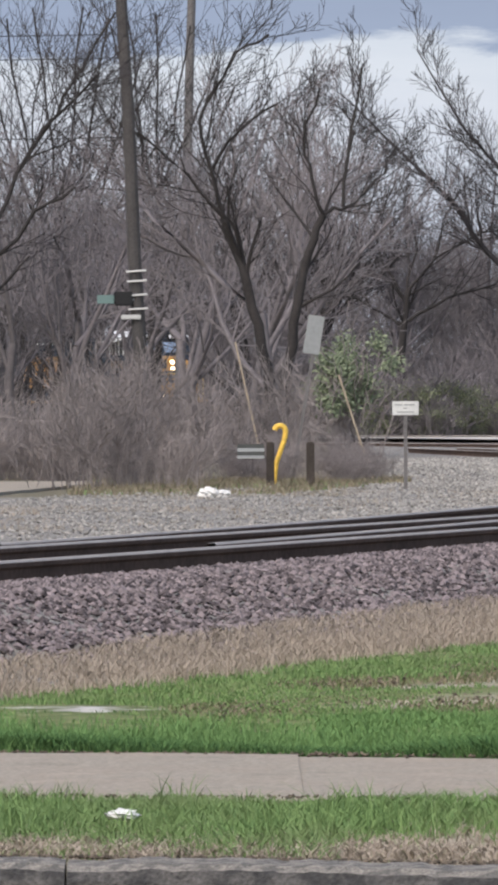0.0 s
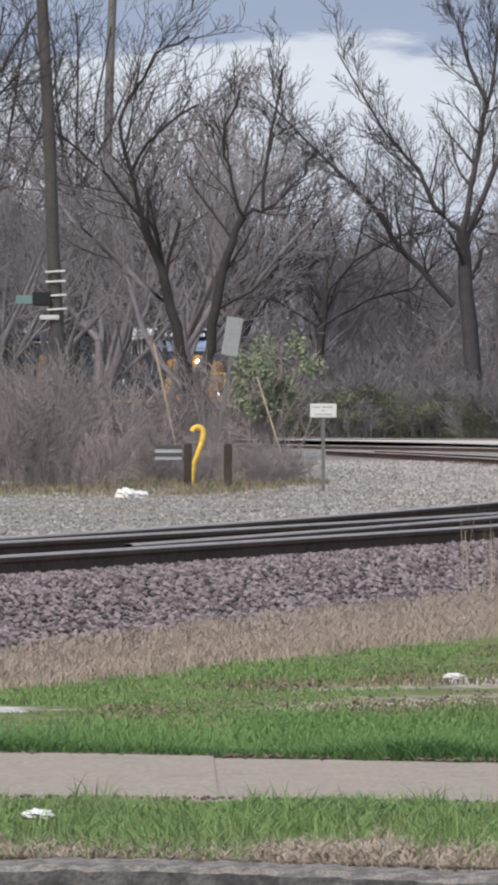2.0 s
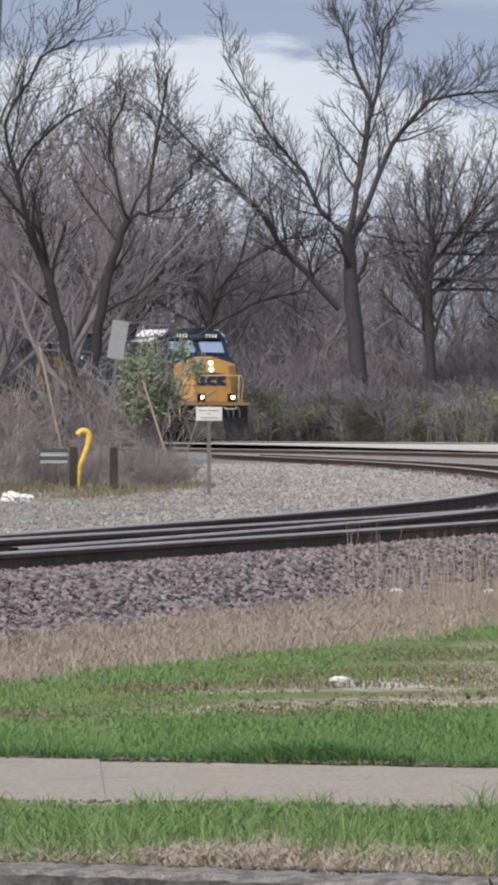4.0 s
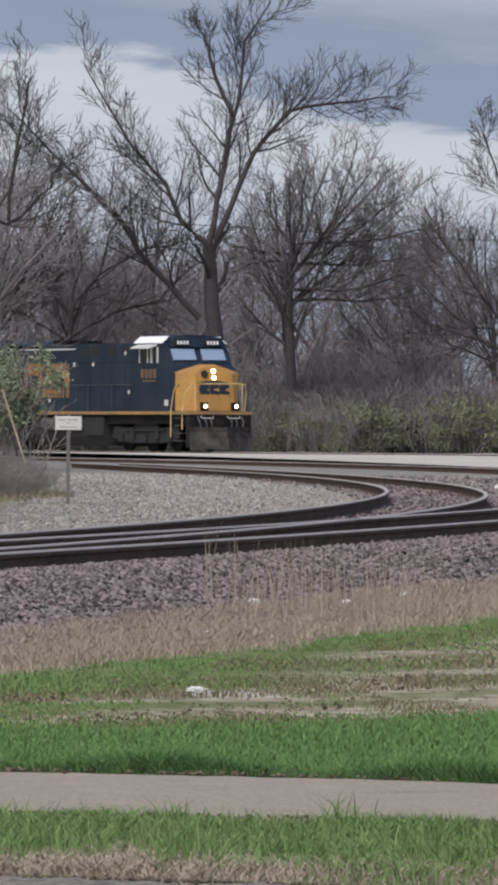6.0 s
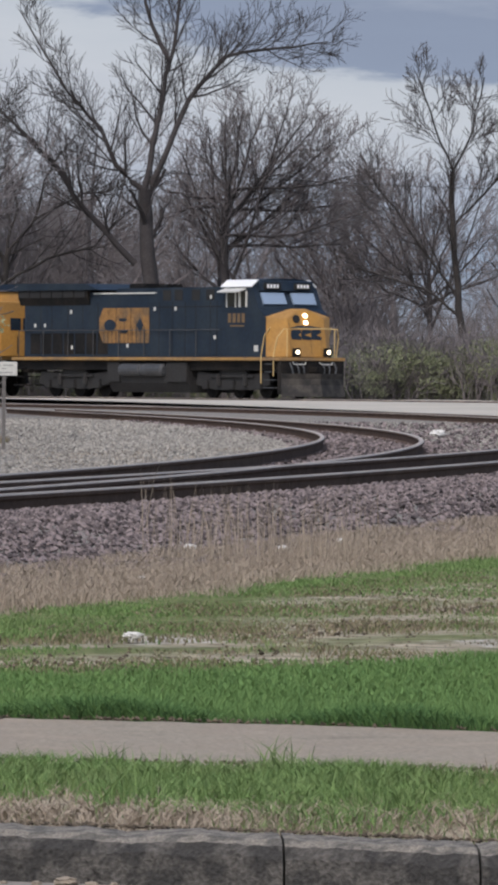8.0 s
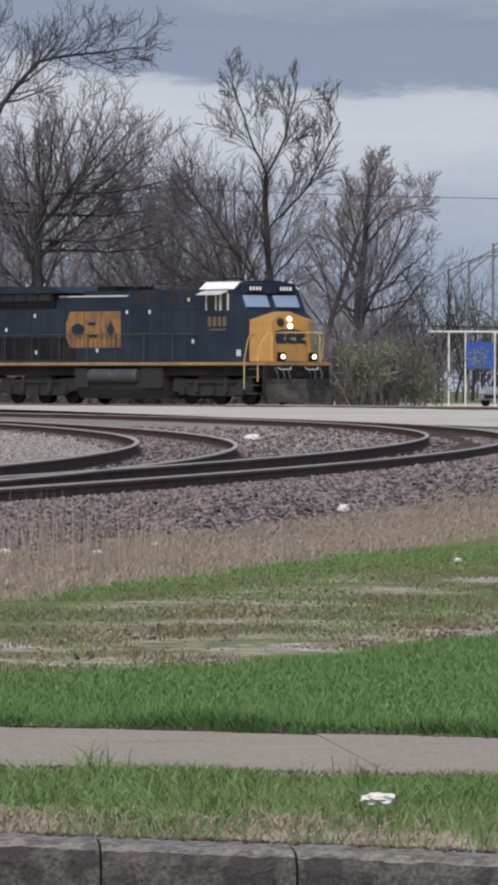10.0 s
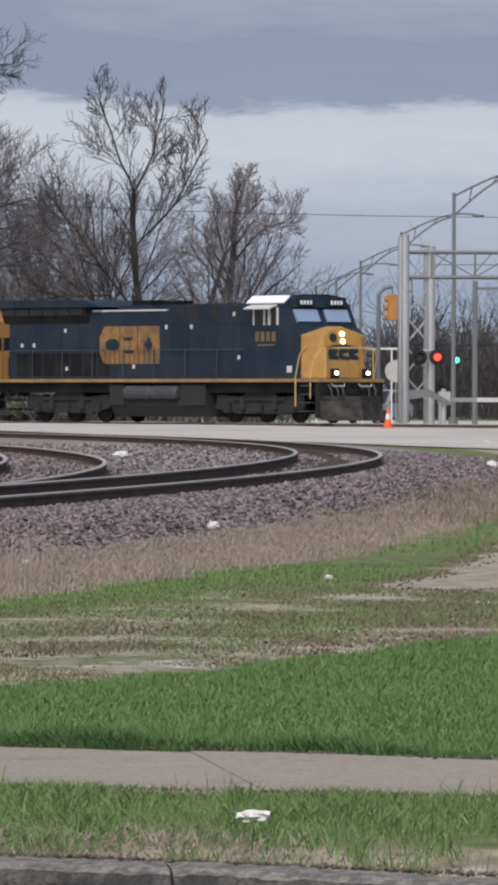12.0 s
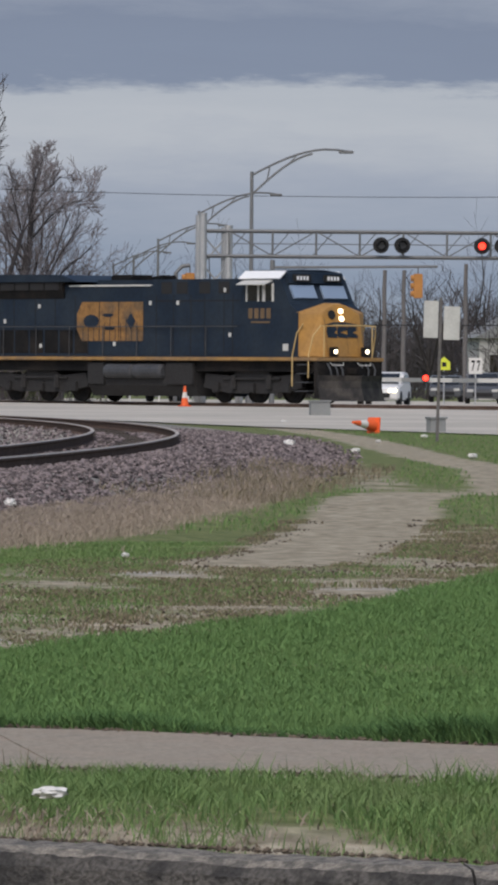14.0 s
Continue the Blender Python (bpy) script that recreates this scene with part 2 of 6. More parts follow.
def path_far(x):
    x = min(7, max(-6, x))
    return 30.25 - 0.27 * x - 0.06 * x * x - 0.12 * max(0, x - 2.5)


def out_of_track(x, y):
    """Metres outside the middle of the outer track (below zero: inside the bend)."""
    yy = min(305, max(34, y))
    return (x - track_b(yy)) * 0.97


def ground_z(x, y):
    z = lerp(y, LEVEL) - 0.14 * smooth_step(26, 34, x) * smooth_step(255, 275, y)
    if y < kerb_y(x) + 0.12:
        return -0.2
    if 32 < y < 320:
        s = out_of_track(x, y)
        fade = smooth_step(32, 36, y) * (1 - smooth_step(300, 318, y))
        if s > 0:
            shoulder = 0.385 + 0.075 * smooth_step(0.7, 1.1, s)
            z = z + (shoulder - z) * (1 - smooth_step(1.6, 3.3, s)) * fade
        else:
            inner = lerp(y, INNER)
            near = min(abs(x - track_a(y)), abs(s))
            z = z + (max(inner, 0.385 if near < 1.7 else inner) - z) * fade
    return z


# ---- ground ----
NEAR_RUT = ((-3, 33.6), (-0.5, 33.9), (0.8, 34.8), (2.2, 35.6), (3.4, 36.8), (4.57, 39.6), (5.47, 41.9), (6.5, 44.4), (7.6, 49.1), (8.9, 55.4), (10.4, 62.0))
FAR_RUT = ((0.6, 36.4), (1.6, 36.9), (2.5, 38.2), (3.9, 42.3), (4.93, 45.6), (6.2, 49.2))
TAN_WAY = ((6.2, 49.2), (7.25, 53.5), (8.6, 60.9), (9.9, 68.9), (11.2, 77.3), (12.3, 82.5))
FORK = ((12.3, 83.0), (13.4, 94.7), (14.3, 102.7), (15.9, 119.6))
FOOT_WAY = ((13.4, 82.0), (16.5, 102.6), (18.0, 118.7), (19.5, 133.9), (21.3, 153.2), (22.2, 168.0), (23.3, 185.5))


def way_distance(way, x, y):
    best = 1e9
    for (ax, ay), (bx, by) in zip(way, way[1:]):
        dx, dy = bx - ax, by - ay
        t = min(1, max(0, ((x - ax) * dx + (y - ay) * dy) / (dx * dx + dy * dy)))
        best = min(best, math.hypot(x - ax - t * dx, (y - ay - t * dy) * 0.8))
    return best


# pale grey patches along the ruts: x, y, half width, half depth
PALE_PATCHES = ((6.4, 43.9, 0.8, 0.9), (3.3, 36.8, 0.6, 0.55), (5.3, 47.2, 0.6, 0.8), (1.6, 37.1, 0.7, 0.6), (-0.75, 34.3, 0.6, 0.5), (0.2, 33.9, 0.4, 0.2))


def edge_of_lawn(x):
    return lerp(x, ((0, 33.2), (1.0, 33.7), (1.8, 34.1), (2.65, 34.8), (3.3, 36.0), (4.36, 37.7), (5.0, 39.2), (5.65, 40.6), (6.2, 42.3), (6.95, 44.9), (7.6, 47.1), (9.0, 53.0)))


def zones(x, y):
    """How much of the ground is bare earth, dry grass or gravel here."""
    s = out_of_track(x, y)
    dirt = 0.0
    if 31 < y < 200:
        near, far, tan = way_distance(NEAR_RUT, x, y), way_distance(FAR_RUT, x, y), way_distance(TAN_WAY, x, y)
        dirt = 0.66 * (1 - smooth_step(0.15, 0.75, near)) * smooth_step(-0.8, 2.0, x + 0.6)
        dirt = max(dirt, 0.6 * (1 - smooth_step(0.15, 0.7, far)), 1 - smooth_step(0.3, 0.95, tan))
        dirt = max(dirt, 0.51 * (1 - smooth_step(0.9, 1.9, min(near, far))) * smooth_step(0.0, 2.4, x) * (1 - smooth_step(0.0, 0.9, edge_of_lawn(x) - y)))
        dirt = max(dirt, 0.55 * (1 - smooth_step(0.2, 1.2, way_distance(FORK, x, y))), 0.9 * (1 - smooth_step(0.2, 0.85, way_distance(FOOT_WAY, x, y))))
    elif kerb_y(x) < y < 27 and -4 < x < 9:
        dirt = 0.75 * smooth_step(1.7, 0.3, y - kerb_y(x) + 1.4 * noise.noise((x * 1.3, 7 * 1.3 * 0.6, 3.3)) - 0.7 * smooth_step(1.2, 2.4, x))
    dry = 0.0
    if y > 33 and s > 0:
        width = lerp(y, ((35, 3.4), (36.6, 3.7), (42, 4.5), (60, 4.7))) if y < 60 else max(1.6, 4.65 - (y - 60) * 0.03)
        dry = 1 - smooth_step(width - 1.0, width + 0.6, s)
    gravel = 0.0
    if 33 < y < 260:
        gravel = 1 - smooth_step(2.9, 3.6, s)
    if y > 190 and x < 30:
        gravel = max(gravel, smooth_step(190, 215, y))
    brush = 0.0
    if s < -2 and y > 90 and x < 1.6 + (y - 110) * 0.012:
        brush = smooth_step(95, 108, y)
    pale_patch = 0.0
    for px, py, pw, ph in PALE_PATCHES:
        pale_patch = max(pale_patch, 0.6 * (1 - smooth_step(0.3, 1.2, math.hypot((x - px) / pw, (y - py) / ph))))
    return dirt, dry, gravel, brush, pale_patch


def ground_material():
    m = bpy.data.materials.new("ground_cover")
    m.use_nodes = True
    n, l = m.node_tree.nodes, m.node_tree.links
    b = n["Principled BSDF"]
    b.inputs["Roughness"].default_value = 0.95
    b.inputs["Specular IOR Level"].default_value = 0.2
    geo = n.new("ShaderNodeNewGeometry")
    noises = []
    for sc in (0.9, 7.0, 45.0, 3.0):
        t = n.new("ShaderNodeTexNoise")
        t.inputs["Scale"].default_value, t.inputs["Detail"].default_value = sc, 6
        l.new(geo.outputs["Position"], t.inputs["Vector"])
        noises.append(t)

    def ramp(src, a, ca, b_, cb):
        r = n.new("ShaderNodeValToRGB")
        r.color_ramp.elements[0].position, r.color_ramp.elements[1].position = a, b_
        r.color_ramp.elements[0].color, r.color_ramp.elements[1].color = (*ca, 1), (*cb, 1)
        l.new(src, r.inputs[0])
        return r.outputs[0]

    colour = ramp(noises[1].outputs[0], 0.35, (0.09, 0.115, 0.04), 0.7, (0.19, 0.21, 0.09))
    looks = (("dry", ramp(noises[1].outputs[0], 0.3, (0.17, 0.135, 0.1), 0.7, (0.29, 0.24, 0.18))),
             ("gravel", ramp(noises[2].outputs[0], 0.3, (0.12, 0.112, 0.102), 0.7, (0.32, 0.302, 0.275))),
             ("dirt", ramp(noises[1].outputs[0], 0.3, (0.16, 0.138, 0.095), 0.7, (0.46, 0.41, 0.315))),
             ("brush", ramp(noises[1].outputs[0], 0.3, (0.1, 0.085, 0.06), 0.7, (0.2, 0.18, 0.12))),
             ("pale_patch", ramp(noises[1].outputs[0], 0.3, (0.26, 0.245, 0.22), 0.7, (0.5, 0.48, 0.44))))
    for name, look_colour in looks:
        at = n.new("ShaderNodeAttribute")
        at.attribute_name = name
        add, edge, mix = n.new("ShaderNodeMath"), n.new("ShaderNodeMapRange"), n.new("ShaderNodeMixRGB")
        add.operation = "ADD"
        l.new(at.outputs["Fac"], add.inputs[0])
        l.new(noises[0 if name == "dirt" else 1 if name == "pale_patch" else 1].outputs[0], add.inputs[1])
        edge.inputs[1].default_value, edge.inputs[2].default_value = 0.86, 1.12
        l.new(add.outputs[0], edge.inputs[0])
        l.new(edge.outputs[0], mix.inputs[0])
        l.new(colour, mix.inputs[1])
        l.new(look_colour, mix.inputs[2])
        colour = mix.outputs[0]
    l.new(colour, b.inputs["Base Color"])
    bp = n.new("ShaderNodeBump")
    bp.inputs["Strength"].default_value, bp.inputs["Distance"].default_value = 0.7, 0.03
    l.new(noises[2].outputs[0], bp.inputs["Height"])
    l.new(bp.outputs[0], b.inputs["Normal"])
    return m


def build_ground():
    xs = sorted(set([-2500, -900, -300, -120, -60, -35] + [round(v, 2) for v in np.arange(-24, 46, 0.4)] + [50, 56, 64, 75, 90, 120, 180, 300, 900, 2500]))
    ys = sorted(set([-800, -200, -40, 0, 10, 18] + [round(v, 2) for v in np.arange(20.5, 100, 0.4)] + [round(v, 1) for v in np.arange(100, 250, 1.2)]
                    + [round(v, 1) for v in np.arange(250, 420, 6)] + [450, 520, 640, 900, 1400, 3000]))
    verts, att = [], {"dirt": [], "dry": [], "gravel": [], "brush": [], "pale_patch": []}
    for y in ys:
        for x in xs:
            z = ground_z(x, y)
            if 24 < y < 110:
                z += 0.025 * noise.noise((x * 0.8, y * 0.8, 0))
            verts.append((x, y, z))
            for k, v in zip(att, zones(x, y)):
                att[k].append(v)
    w = len(xs)
    faces = [(j * w + i, j * w + i + 1, (j + 1) * w + i + 1, (j + 1) * w + i) for j in range(len(ys) - 1) for i in range(w - 1)]
    ob = raw("ground", verts, faces, ground_material(), smooth=True)
    for k, v in att.items():
        ob.data.attributes.new(k, "FLOAT", "POINT").data.foreach_set("value", v)
    return tagged(ob, "patchy spring ground of grass, bare earth, dry stalks and gravel", "ground", kind="structure")


build_ground()


def strip(name, near, far, z0, z1, xs, mat, label, category, thick=0.12):
    """A slab between two curves y(x)."""
    verts, faces = [], []
    for x in xs:
        a, b = near(x), far(x)
        verts += [(x, a, z0 - thick), (x, a, z0), (x, b, z1), (x, b, z1 - thick)]
    for i in range(len(xs) - 1):
        p, q = 4 * i, 4 * i + 4
        faces += [(p, q, q + 1, p + 1), (p + 1, q + 1, q + 2, p + 2), (p + 2, q + 2, q + 3, p + 3)]
    return tagged(raw(name, verts, faces, mat), label, category, kind="structure")


SPAN = [float(v) for v in np.arange(-40, 40.1, 0.5)]
strip("road", lambda x: -30.0, lambda x: kerb_y(x) - 0.32, -0.15, -0.15, SPAN, ASPHALT, "grey worn street surface beside the kerb", "road", 0.04)


def build_pavement():
    top = tagged(new("pavement"), "weathered tan concrete pavement slabs with crumbled, overgrown edges", "pavement", kind="structure")
    x, k = -7.0, 0
    while x < 10:
        x1 = x + 2.4
        lean, n = 0.003 * ((k * 7) % 5 - 2), 48
        verts, faces = [], []
        for i in range(n + 1):
            px = x + 0.0004 + (x1 - x - 0.0008) * i / n
            near, far = path_near(px), path_far(px)
            near += 0.1 * noise.noise((px * 1.7, 3, 0)) + 0.05 * noise.noise((px * 9, 5, 0))
            far += 0.1 * noise.noise((px * 1.4, 8, 0)) + 0.06 * noise.noise((px * 8, 9, 0))
            verts += [(px, near, -0.1), (px, near, 0.015), (px, near + 0.12, 0.03 + lean * 0.5), (px, far - 0.12, 0.032 + lean), (px, far, 0.015), (px, far, -0.1)]
        for i in range(n):
            for j in range(5):
                p = i * 6 + j
                faces.append((p, p + 6, p + 7, p + 1))
        faces += [(5, 4, 3, 2, 1, 0)[::-1], tuple(n * 6 + q for q in range(6))[::-1]]
        raw("slab", verts, faces, CONCRETE, top)
        x, k = x1, k + 1


def build_kerb():
    top = tagged(new("kerb"), "chipped grey concrete kerb with a darker stained face and joints", "kerb", kind="structure")
    joints = [-0.58 + 1.93 * k for k in range(-5, 6)] + [1.92]
    joints.sort()
    for x, x1 in zip(joints, joints[1:]):
        rings = []
        n = max(20, int((x1 - x) * 60))
        for i in range(n + 1):
            px = x + 0.004 + (x1 - x - 0.008) * i / n
            f, h = kerb_y(px), 0.008 * noise.noise((px * 2, 1.5, 0)) + 0.004 * noise.noise((px * 11, 4, 0))
            h += 0.006 * noise.noise((px * 23, 2, 0)) + 0.01 * noise.noise((px * 5, 6, 0))
            c = 0.01 * noise.noise((px * 7, 7, 0)) + 0.007 * noise.noise((px * 31, 3, 0))
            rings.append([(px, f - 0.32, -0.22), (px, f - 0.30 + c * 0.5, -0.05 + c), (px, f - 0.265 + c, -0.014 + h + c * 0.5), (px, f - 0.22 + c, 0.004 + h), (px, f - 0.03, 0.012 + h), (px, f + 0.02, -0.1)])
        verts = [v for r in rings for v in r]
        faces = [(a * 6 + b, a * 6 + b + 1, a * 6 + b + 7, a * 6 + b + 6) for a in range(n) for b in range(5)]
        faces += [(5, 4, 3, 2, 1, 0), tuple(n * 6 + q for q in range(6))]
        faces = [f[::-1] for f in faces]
        # front and ends take the darker stained concrete, the top the paler one
        raw("kerbstone", verts, faces, [KERB, KERB_STAINED_FACE], top, [1 if i % 5 < 2 else 0 for i in range(n * 5)] + [1, 1])


build_pavement()
build_kerb()

# ---- far paved strip and tracks ----
def strip_near(x):
    return lerp(x, ((-40, 352), (-12, 330), (0.7, 304), (5.7, 284), (10.2, 264), (13.2, 246), (15.4, 227), (17.5, 209), (19.5, 192), (22, 172), (26, 152), (40, 120), (80, 60)))


def strip_far(x):
    line = 286 - (x - 16.6) * 1.766
    return line if x < 20 else lerp(x, ((20, 280), (26, 330), (30, 420), (90, 420)))


def build_strip():
    xs = [float(v) for v in np.arange(-30, 81, 1.0)]
    verts, faces = [], []
    for x in xs:
        a, b = strip_near(x), strip_far(x)
        for i in range(13):
            y = a + (b - a) * i / 12
            verts.append((x, y, max(ground_z(x, y), lerp(y, LEVEL) - 0.14 * smooth_step(26, 34, x) * smooth_step(255, 275, y)) + 0.03))
    for i in range(len(xs) - 1):
        for j in range(12):
            p = i * 13 + j
            faces.append((p, p + 13, p + 14, p + 1))
    tagged(raw("crossing_road", verts, faces, PALE_ROAD), "pale dusty concrete road beside the tracks", "road", kind="structure")


build_strip()


def rail_points(centre, side, y0, y1, step):
    pts = []
    y = y0
    while y < y1:
        dx = (centre(y + 0.1) - centre(y - 0.1)) / 0.2
        n = math.hypot(1, dx)
        pts.append((centre(y) + side * 0.7525 / n, y - side * 0.7525 * dx / n, dx / n, 1 / n))
        y += step
    return pts


RAIL_SHAPE = ((-0.07, 0), (0.07, 0), (0.07, 0.015), (0.012, 0.035), (0.012, 0.125), (0.036, 0.14), (0.036, 0.166), (0.027, 0.18), (-0.027, 0.18), (-0.036, 0.166),
              (-0.036, 0.14), (-0.012, 0.125), (-0.012, 0.035), (-0.07, 0.015))


def rail(parent, pts, z):
    verts, faces, slots = [], [], []
    k = len(RAIL_SHAPE)
    for x, y, dx, dy in pts:
        for o, h in RAIL_SHAPE:
            verts.append((x + o * dy, y - o * dx, z + h))
    for i in range(len(pts) - 1):
        for j in range(k):
            p, q = i * k + j, i * k + (j + 1) % k
            faces.append((p, q, q + k, p + k))
            slots.append(1 if j in (6, 7, 8) else 0)
    return raw("rail", verts, faces, [RAIL, RAIL_HEAD], parent, slots)


def build_track(label, centre, y0, y1, tie_from):
    top = tagged(new("railway_track"), label, "railway track", "curved tracks", "structure")
    for side in (-1, 1):
        rail(top, rail_points(centre, side, y0, y1, 1.0), 0.40)
    bm = bmesh.new()
    box(bm, -1.3, 1.3, -0.115, 0.115, -0.16, 0, 0.015)
    me = bpy.data.meshes.new("tie")
    bm.to_mesh(me)
    bm.free()
    me.materials.append(TIE)
    y = tie_from
    while y < y1:
        dx = (centre(y + 0.1) - centre(y - 0.1)) / 0.2
        t = new("tie", me)
        t.parent = top
        t.matrix_basis = pose(centre(y), y, 0.398, 0, 0, -math.degrees(math.atan(dx)) + random.uniform(-1, 1))
        y += 0.53 if y < 150 else 0.8
    return top


build_track("rusty curved railway track with worn bright rail heads", track_b, 34, 304, 34.3)
build_track("rusty curved branch track leaving the outer one", track_a, 50, 228, 62)


def build_main_line():
    top = tagged(new("railway_track"), "straight main line that the train runs on", "railway track", "main line", "structure")
    h = radians(150.5)
    fx, fy = math.sin(h), math.cos(h)
    for side in (-1, 1):
        ox, oy = -fy * 0.7525 * side, fx * 0.7525 * side
        pts = [(16.6 + fx * d + ox, 289.5 + fy * d + oy, fx, fy) for d in range(-400, 140, 20)]
        rail(top, pts, 0.62)
    return top


build_main_line()


# ---- loose stones ----
def stones(name, places, mat, label):
    shape = ((1, 0, 0.1), (-0.9, 0.2, 0), (0.1, 0.9, 0), (-0.1, -1, 0.1), (0.1, 0.1, 0.9), (0, 0, -0.7))
    tris = ((0, 2, 4), (2, 1, 4), (1, 3, 4), (3, 0, 4), (2, 0, 5), (1, 2, 5), (3, 1, 5), (0, 3, 5))
    verts, faces = [], []
    for x, y, z, r in places:
        a, k = random.uniform(0, 6.28), len(verts)
        c, s = math.cos(a), math.sin(a)
        e = random.uniform(0.6, 1.0)
        tilt = random.uniform(-0.5, 0.5)
        for px, py, pz in shape:
            j = random.uniform(0.75, 1.25)
            px, py, pz = px * r * j, py * r * e * j, pz * r * 0.8 * j + px * r * tilt
            verts.append((x + px * c - py * s, y + px * s + py * c, z + pz))
        faces += [(a_ + k, b_ + k, c_ + k) for a_, b_, c_ in tris]
    return tagged(raw(name, verts, faces, mat), label, "gravel", kind="stuff")


def scatter_ballast():
    places = []
    y = 36.0
    while y < 150:
        step = 0.05 + (y - 36) * 0.0014
        n = 95 if y < 56 else 55 if y < 75 else 28
        for _ in range(n):
            s = random.uniform(0.2, lerp(y, ((36, 2.3), (40, 2.7), (46, 3.2))) + random.uniform(0, 0.6))
            x = track_b(y) + s / 0.97
            r = random.uniform(0.014, 0.032) * (1 + (y - 36) * 0.009)
            places.append((x, y + random.uniform(-0.1, 0.1), ground_z(x, y) + r * 0.3, r))
        y += step
    stones("ballast", places, BALLAST, "purple-grey crushed stone ballast under the tracks")
    places = []
    for _ in range(12000):
        y = random.uniform(62, 190)
        a = track_a(y)
        x = a - random.uniform(1.0, 4.0 + (y - 62) * 0.01) if random.random() < 0.75 else random.uniform(a + 1, max(a + 1.2, track_b(y) - 1))
        r = random.uniform(0.014, 0.032) * (1 + (y - 62) * 0.007)
        places.append((x, y, ground_z(x, y) + r * 0.3, r))
    for _ in range(15000):
        y = random.uniform(66, 124)
        x = track_a(y) - random.uniform(1.2, 10)
        if x > -6.5:
            r = random.uniform(0.012, 0.03)
            places.append((x, y, ground_z(x, y) + r * 0.3, r))
    for _ in range(14000):
        y = random.uniform(112, 195)
        x = random.uniform(1.8, track_a(y) - 1.2)
        r = random.uniform(0.011, 0.026) * (1 + (y - 62) * 0.006)
        places.append((x, y, ground_z(x, y) + r * 0.3, r))
    dark = []
    for _ in range(9000):
        y = random.uniform(56, 185)
        x = track_a(y) + random.uniform(-1.3, 1.3) if random.random() < 0.6 else random.uniform(track_a(y) + 1, max(track_a(y) + 1.2, track_b(y) - 0.2))
        r = random.uniform(0.02, 0.042) * (1 + (y - 56) * 0.007)
        dark.append((x, y, ground_z(x, y) + r * 0.3, r))
    stones("track_ballast", dark, BALLAST, "dark purple-grey ballast between the curved rails")
    stones("gravel", places, PALE_STONE, "pale crushed stone inside the bend")


scatter_ballast()


# ---- grass ----
def blades(name, count, where, height, width, lean, mat, label):
    verts, faces = [], []
    for _ in range(count):
        x, y, hs = where()
        z = ground_z(x, y)
        a, h = random.uniform(0, 3.14), random.uniform(0.45, 1.0) * height * hs
        w = width * random.uniform(0.6, 1.3)
        dx, dy = math.cos(a) * w, math.sin(a) * w * 0.4
        b = random.gauss(0, lean) * h
        c = random.gauss(0, lean) * h
        k = len(verts)
        verts += [(x - dx, y - dy, z - 0.01), (x + dx, y + dy, z - 0.01), (x + dx * 0.7 + b * 0.4, y + dy + c * 0.4, z + h * 0.6), (x - dx * 0.7 + b * 0.4, y - dy + c * 0.4, z + h * 0.6), (x + b, y + c, z + h)]
        faces += [(k, k + 1, k + 2, k + 3), (k + 3, k + 2, k + 4)]
    return tagged(raw(name, verts, faces, mat), label, "grass", kind="stuff")


def patchy(x, y, f=0.9):
    return noise.noise((x * f, y * f * 0.6, 3.3))


def on_verge():
    while True:
        x = random.uniform(-1.8, 5.0)
        y = random.uniform(kerb_y(x) + 0.0, path_near(x) + 0.08)
        bare = smooth_step(1.9, 0.3, y - kerb_y(x) + 1.5 * patchy(x, 7, 1.3) - 0.8 * smooth_step(1.2, 2.4, x)) * (0.97 if x > 0.3 else 0.5)
        if random.random() > bare and patchy(x, y, 3.1) > random.uniform(-0.9, -0.1):
            return x, y, 0.6 + 0.4 * smooth_step(0, 1.2, y - kerb_y(x)) + 0.75 * patchy(x, y, 2)


def verge_straw():
    x = random.uniform(-1.8, 5.0)
    return x, kerb_y(x) + abs(random.gauss(0.05, 0.8)) - 0.03, 1


def on_edge():
    x = random.uniform(-2.2, 6.0)
    y = path_far(x) + abs(random.gauss(0, 0.9)) - 0.05
    return x, y, 0.9 + 0.7 * patchy(x, y, 1.9)


def on_fringe():
    x = random.uniform(-2.2, 6.0)
    return x, path_far(x) - 0.04 + abs(random.gauss(0, 0.2)) + 0.12 * patchy(x, 5, 1.6), 0.7 + 0.8 * max(-0.35, patchy(x, 4, 1.3))


TUFTS = [(random.uniform(-1.8, 5.0), random.random(), random.uniform(0.5, 1.25)) for _ in range(120)]


def on_tuft():
    cx, v, h = random.choice(TUFTS)
    x = cx + random.gauss(0, 0.05)
    y0 = kerb_y(x) + 0.7
    return x, y0 + (path_near(x) - y0) * v + random.gauss(0, 0.06), h


def on_lawn():
    while True:
        y = random.uniform(31, 56)
        x = random.uniform(-0.055 * y, 0.17 * y)
        d = zones(x, y)
        near_patch = max(d[4], zones(x, y + 0.7)[4], zones(x, y + 1.4)[4]) * 1.4
        if max(d[0] * 1.1, d[1], d[2], near_patch) + 0.35 * patchy(x, y) < random.uniform(0.25, 0.7):
            return x, y, 0.8 + 0.4 * patchy(x, y)


def on_rich():
    while True:
        y = random.uniform(30, 53)
        x = random.uniform(0.3, 0.17 * y)
        if path_far(x) < y < edge_of_lawn(x) + 0.35 * patchy(x, y, 2.2) + random.gauss(0, 0.12):
            return x, y, 0.9 + 0.3 * patchy(x, y)


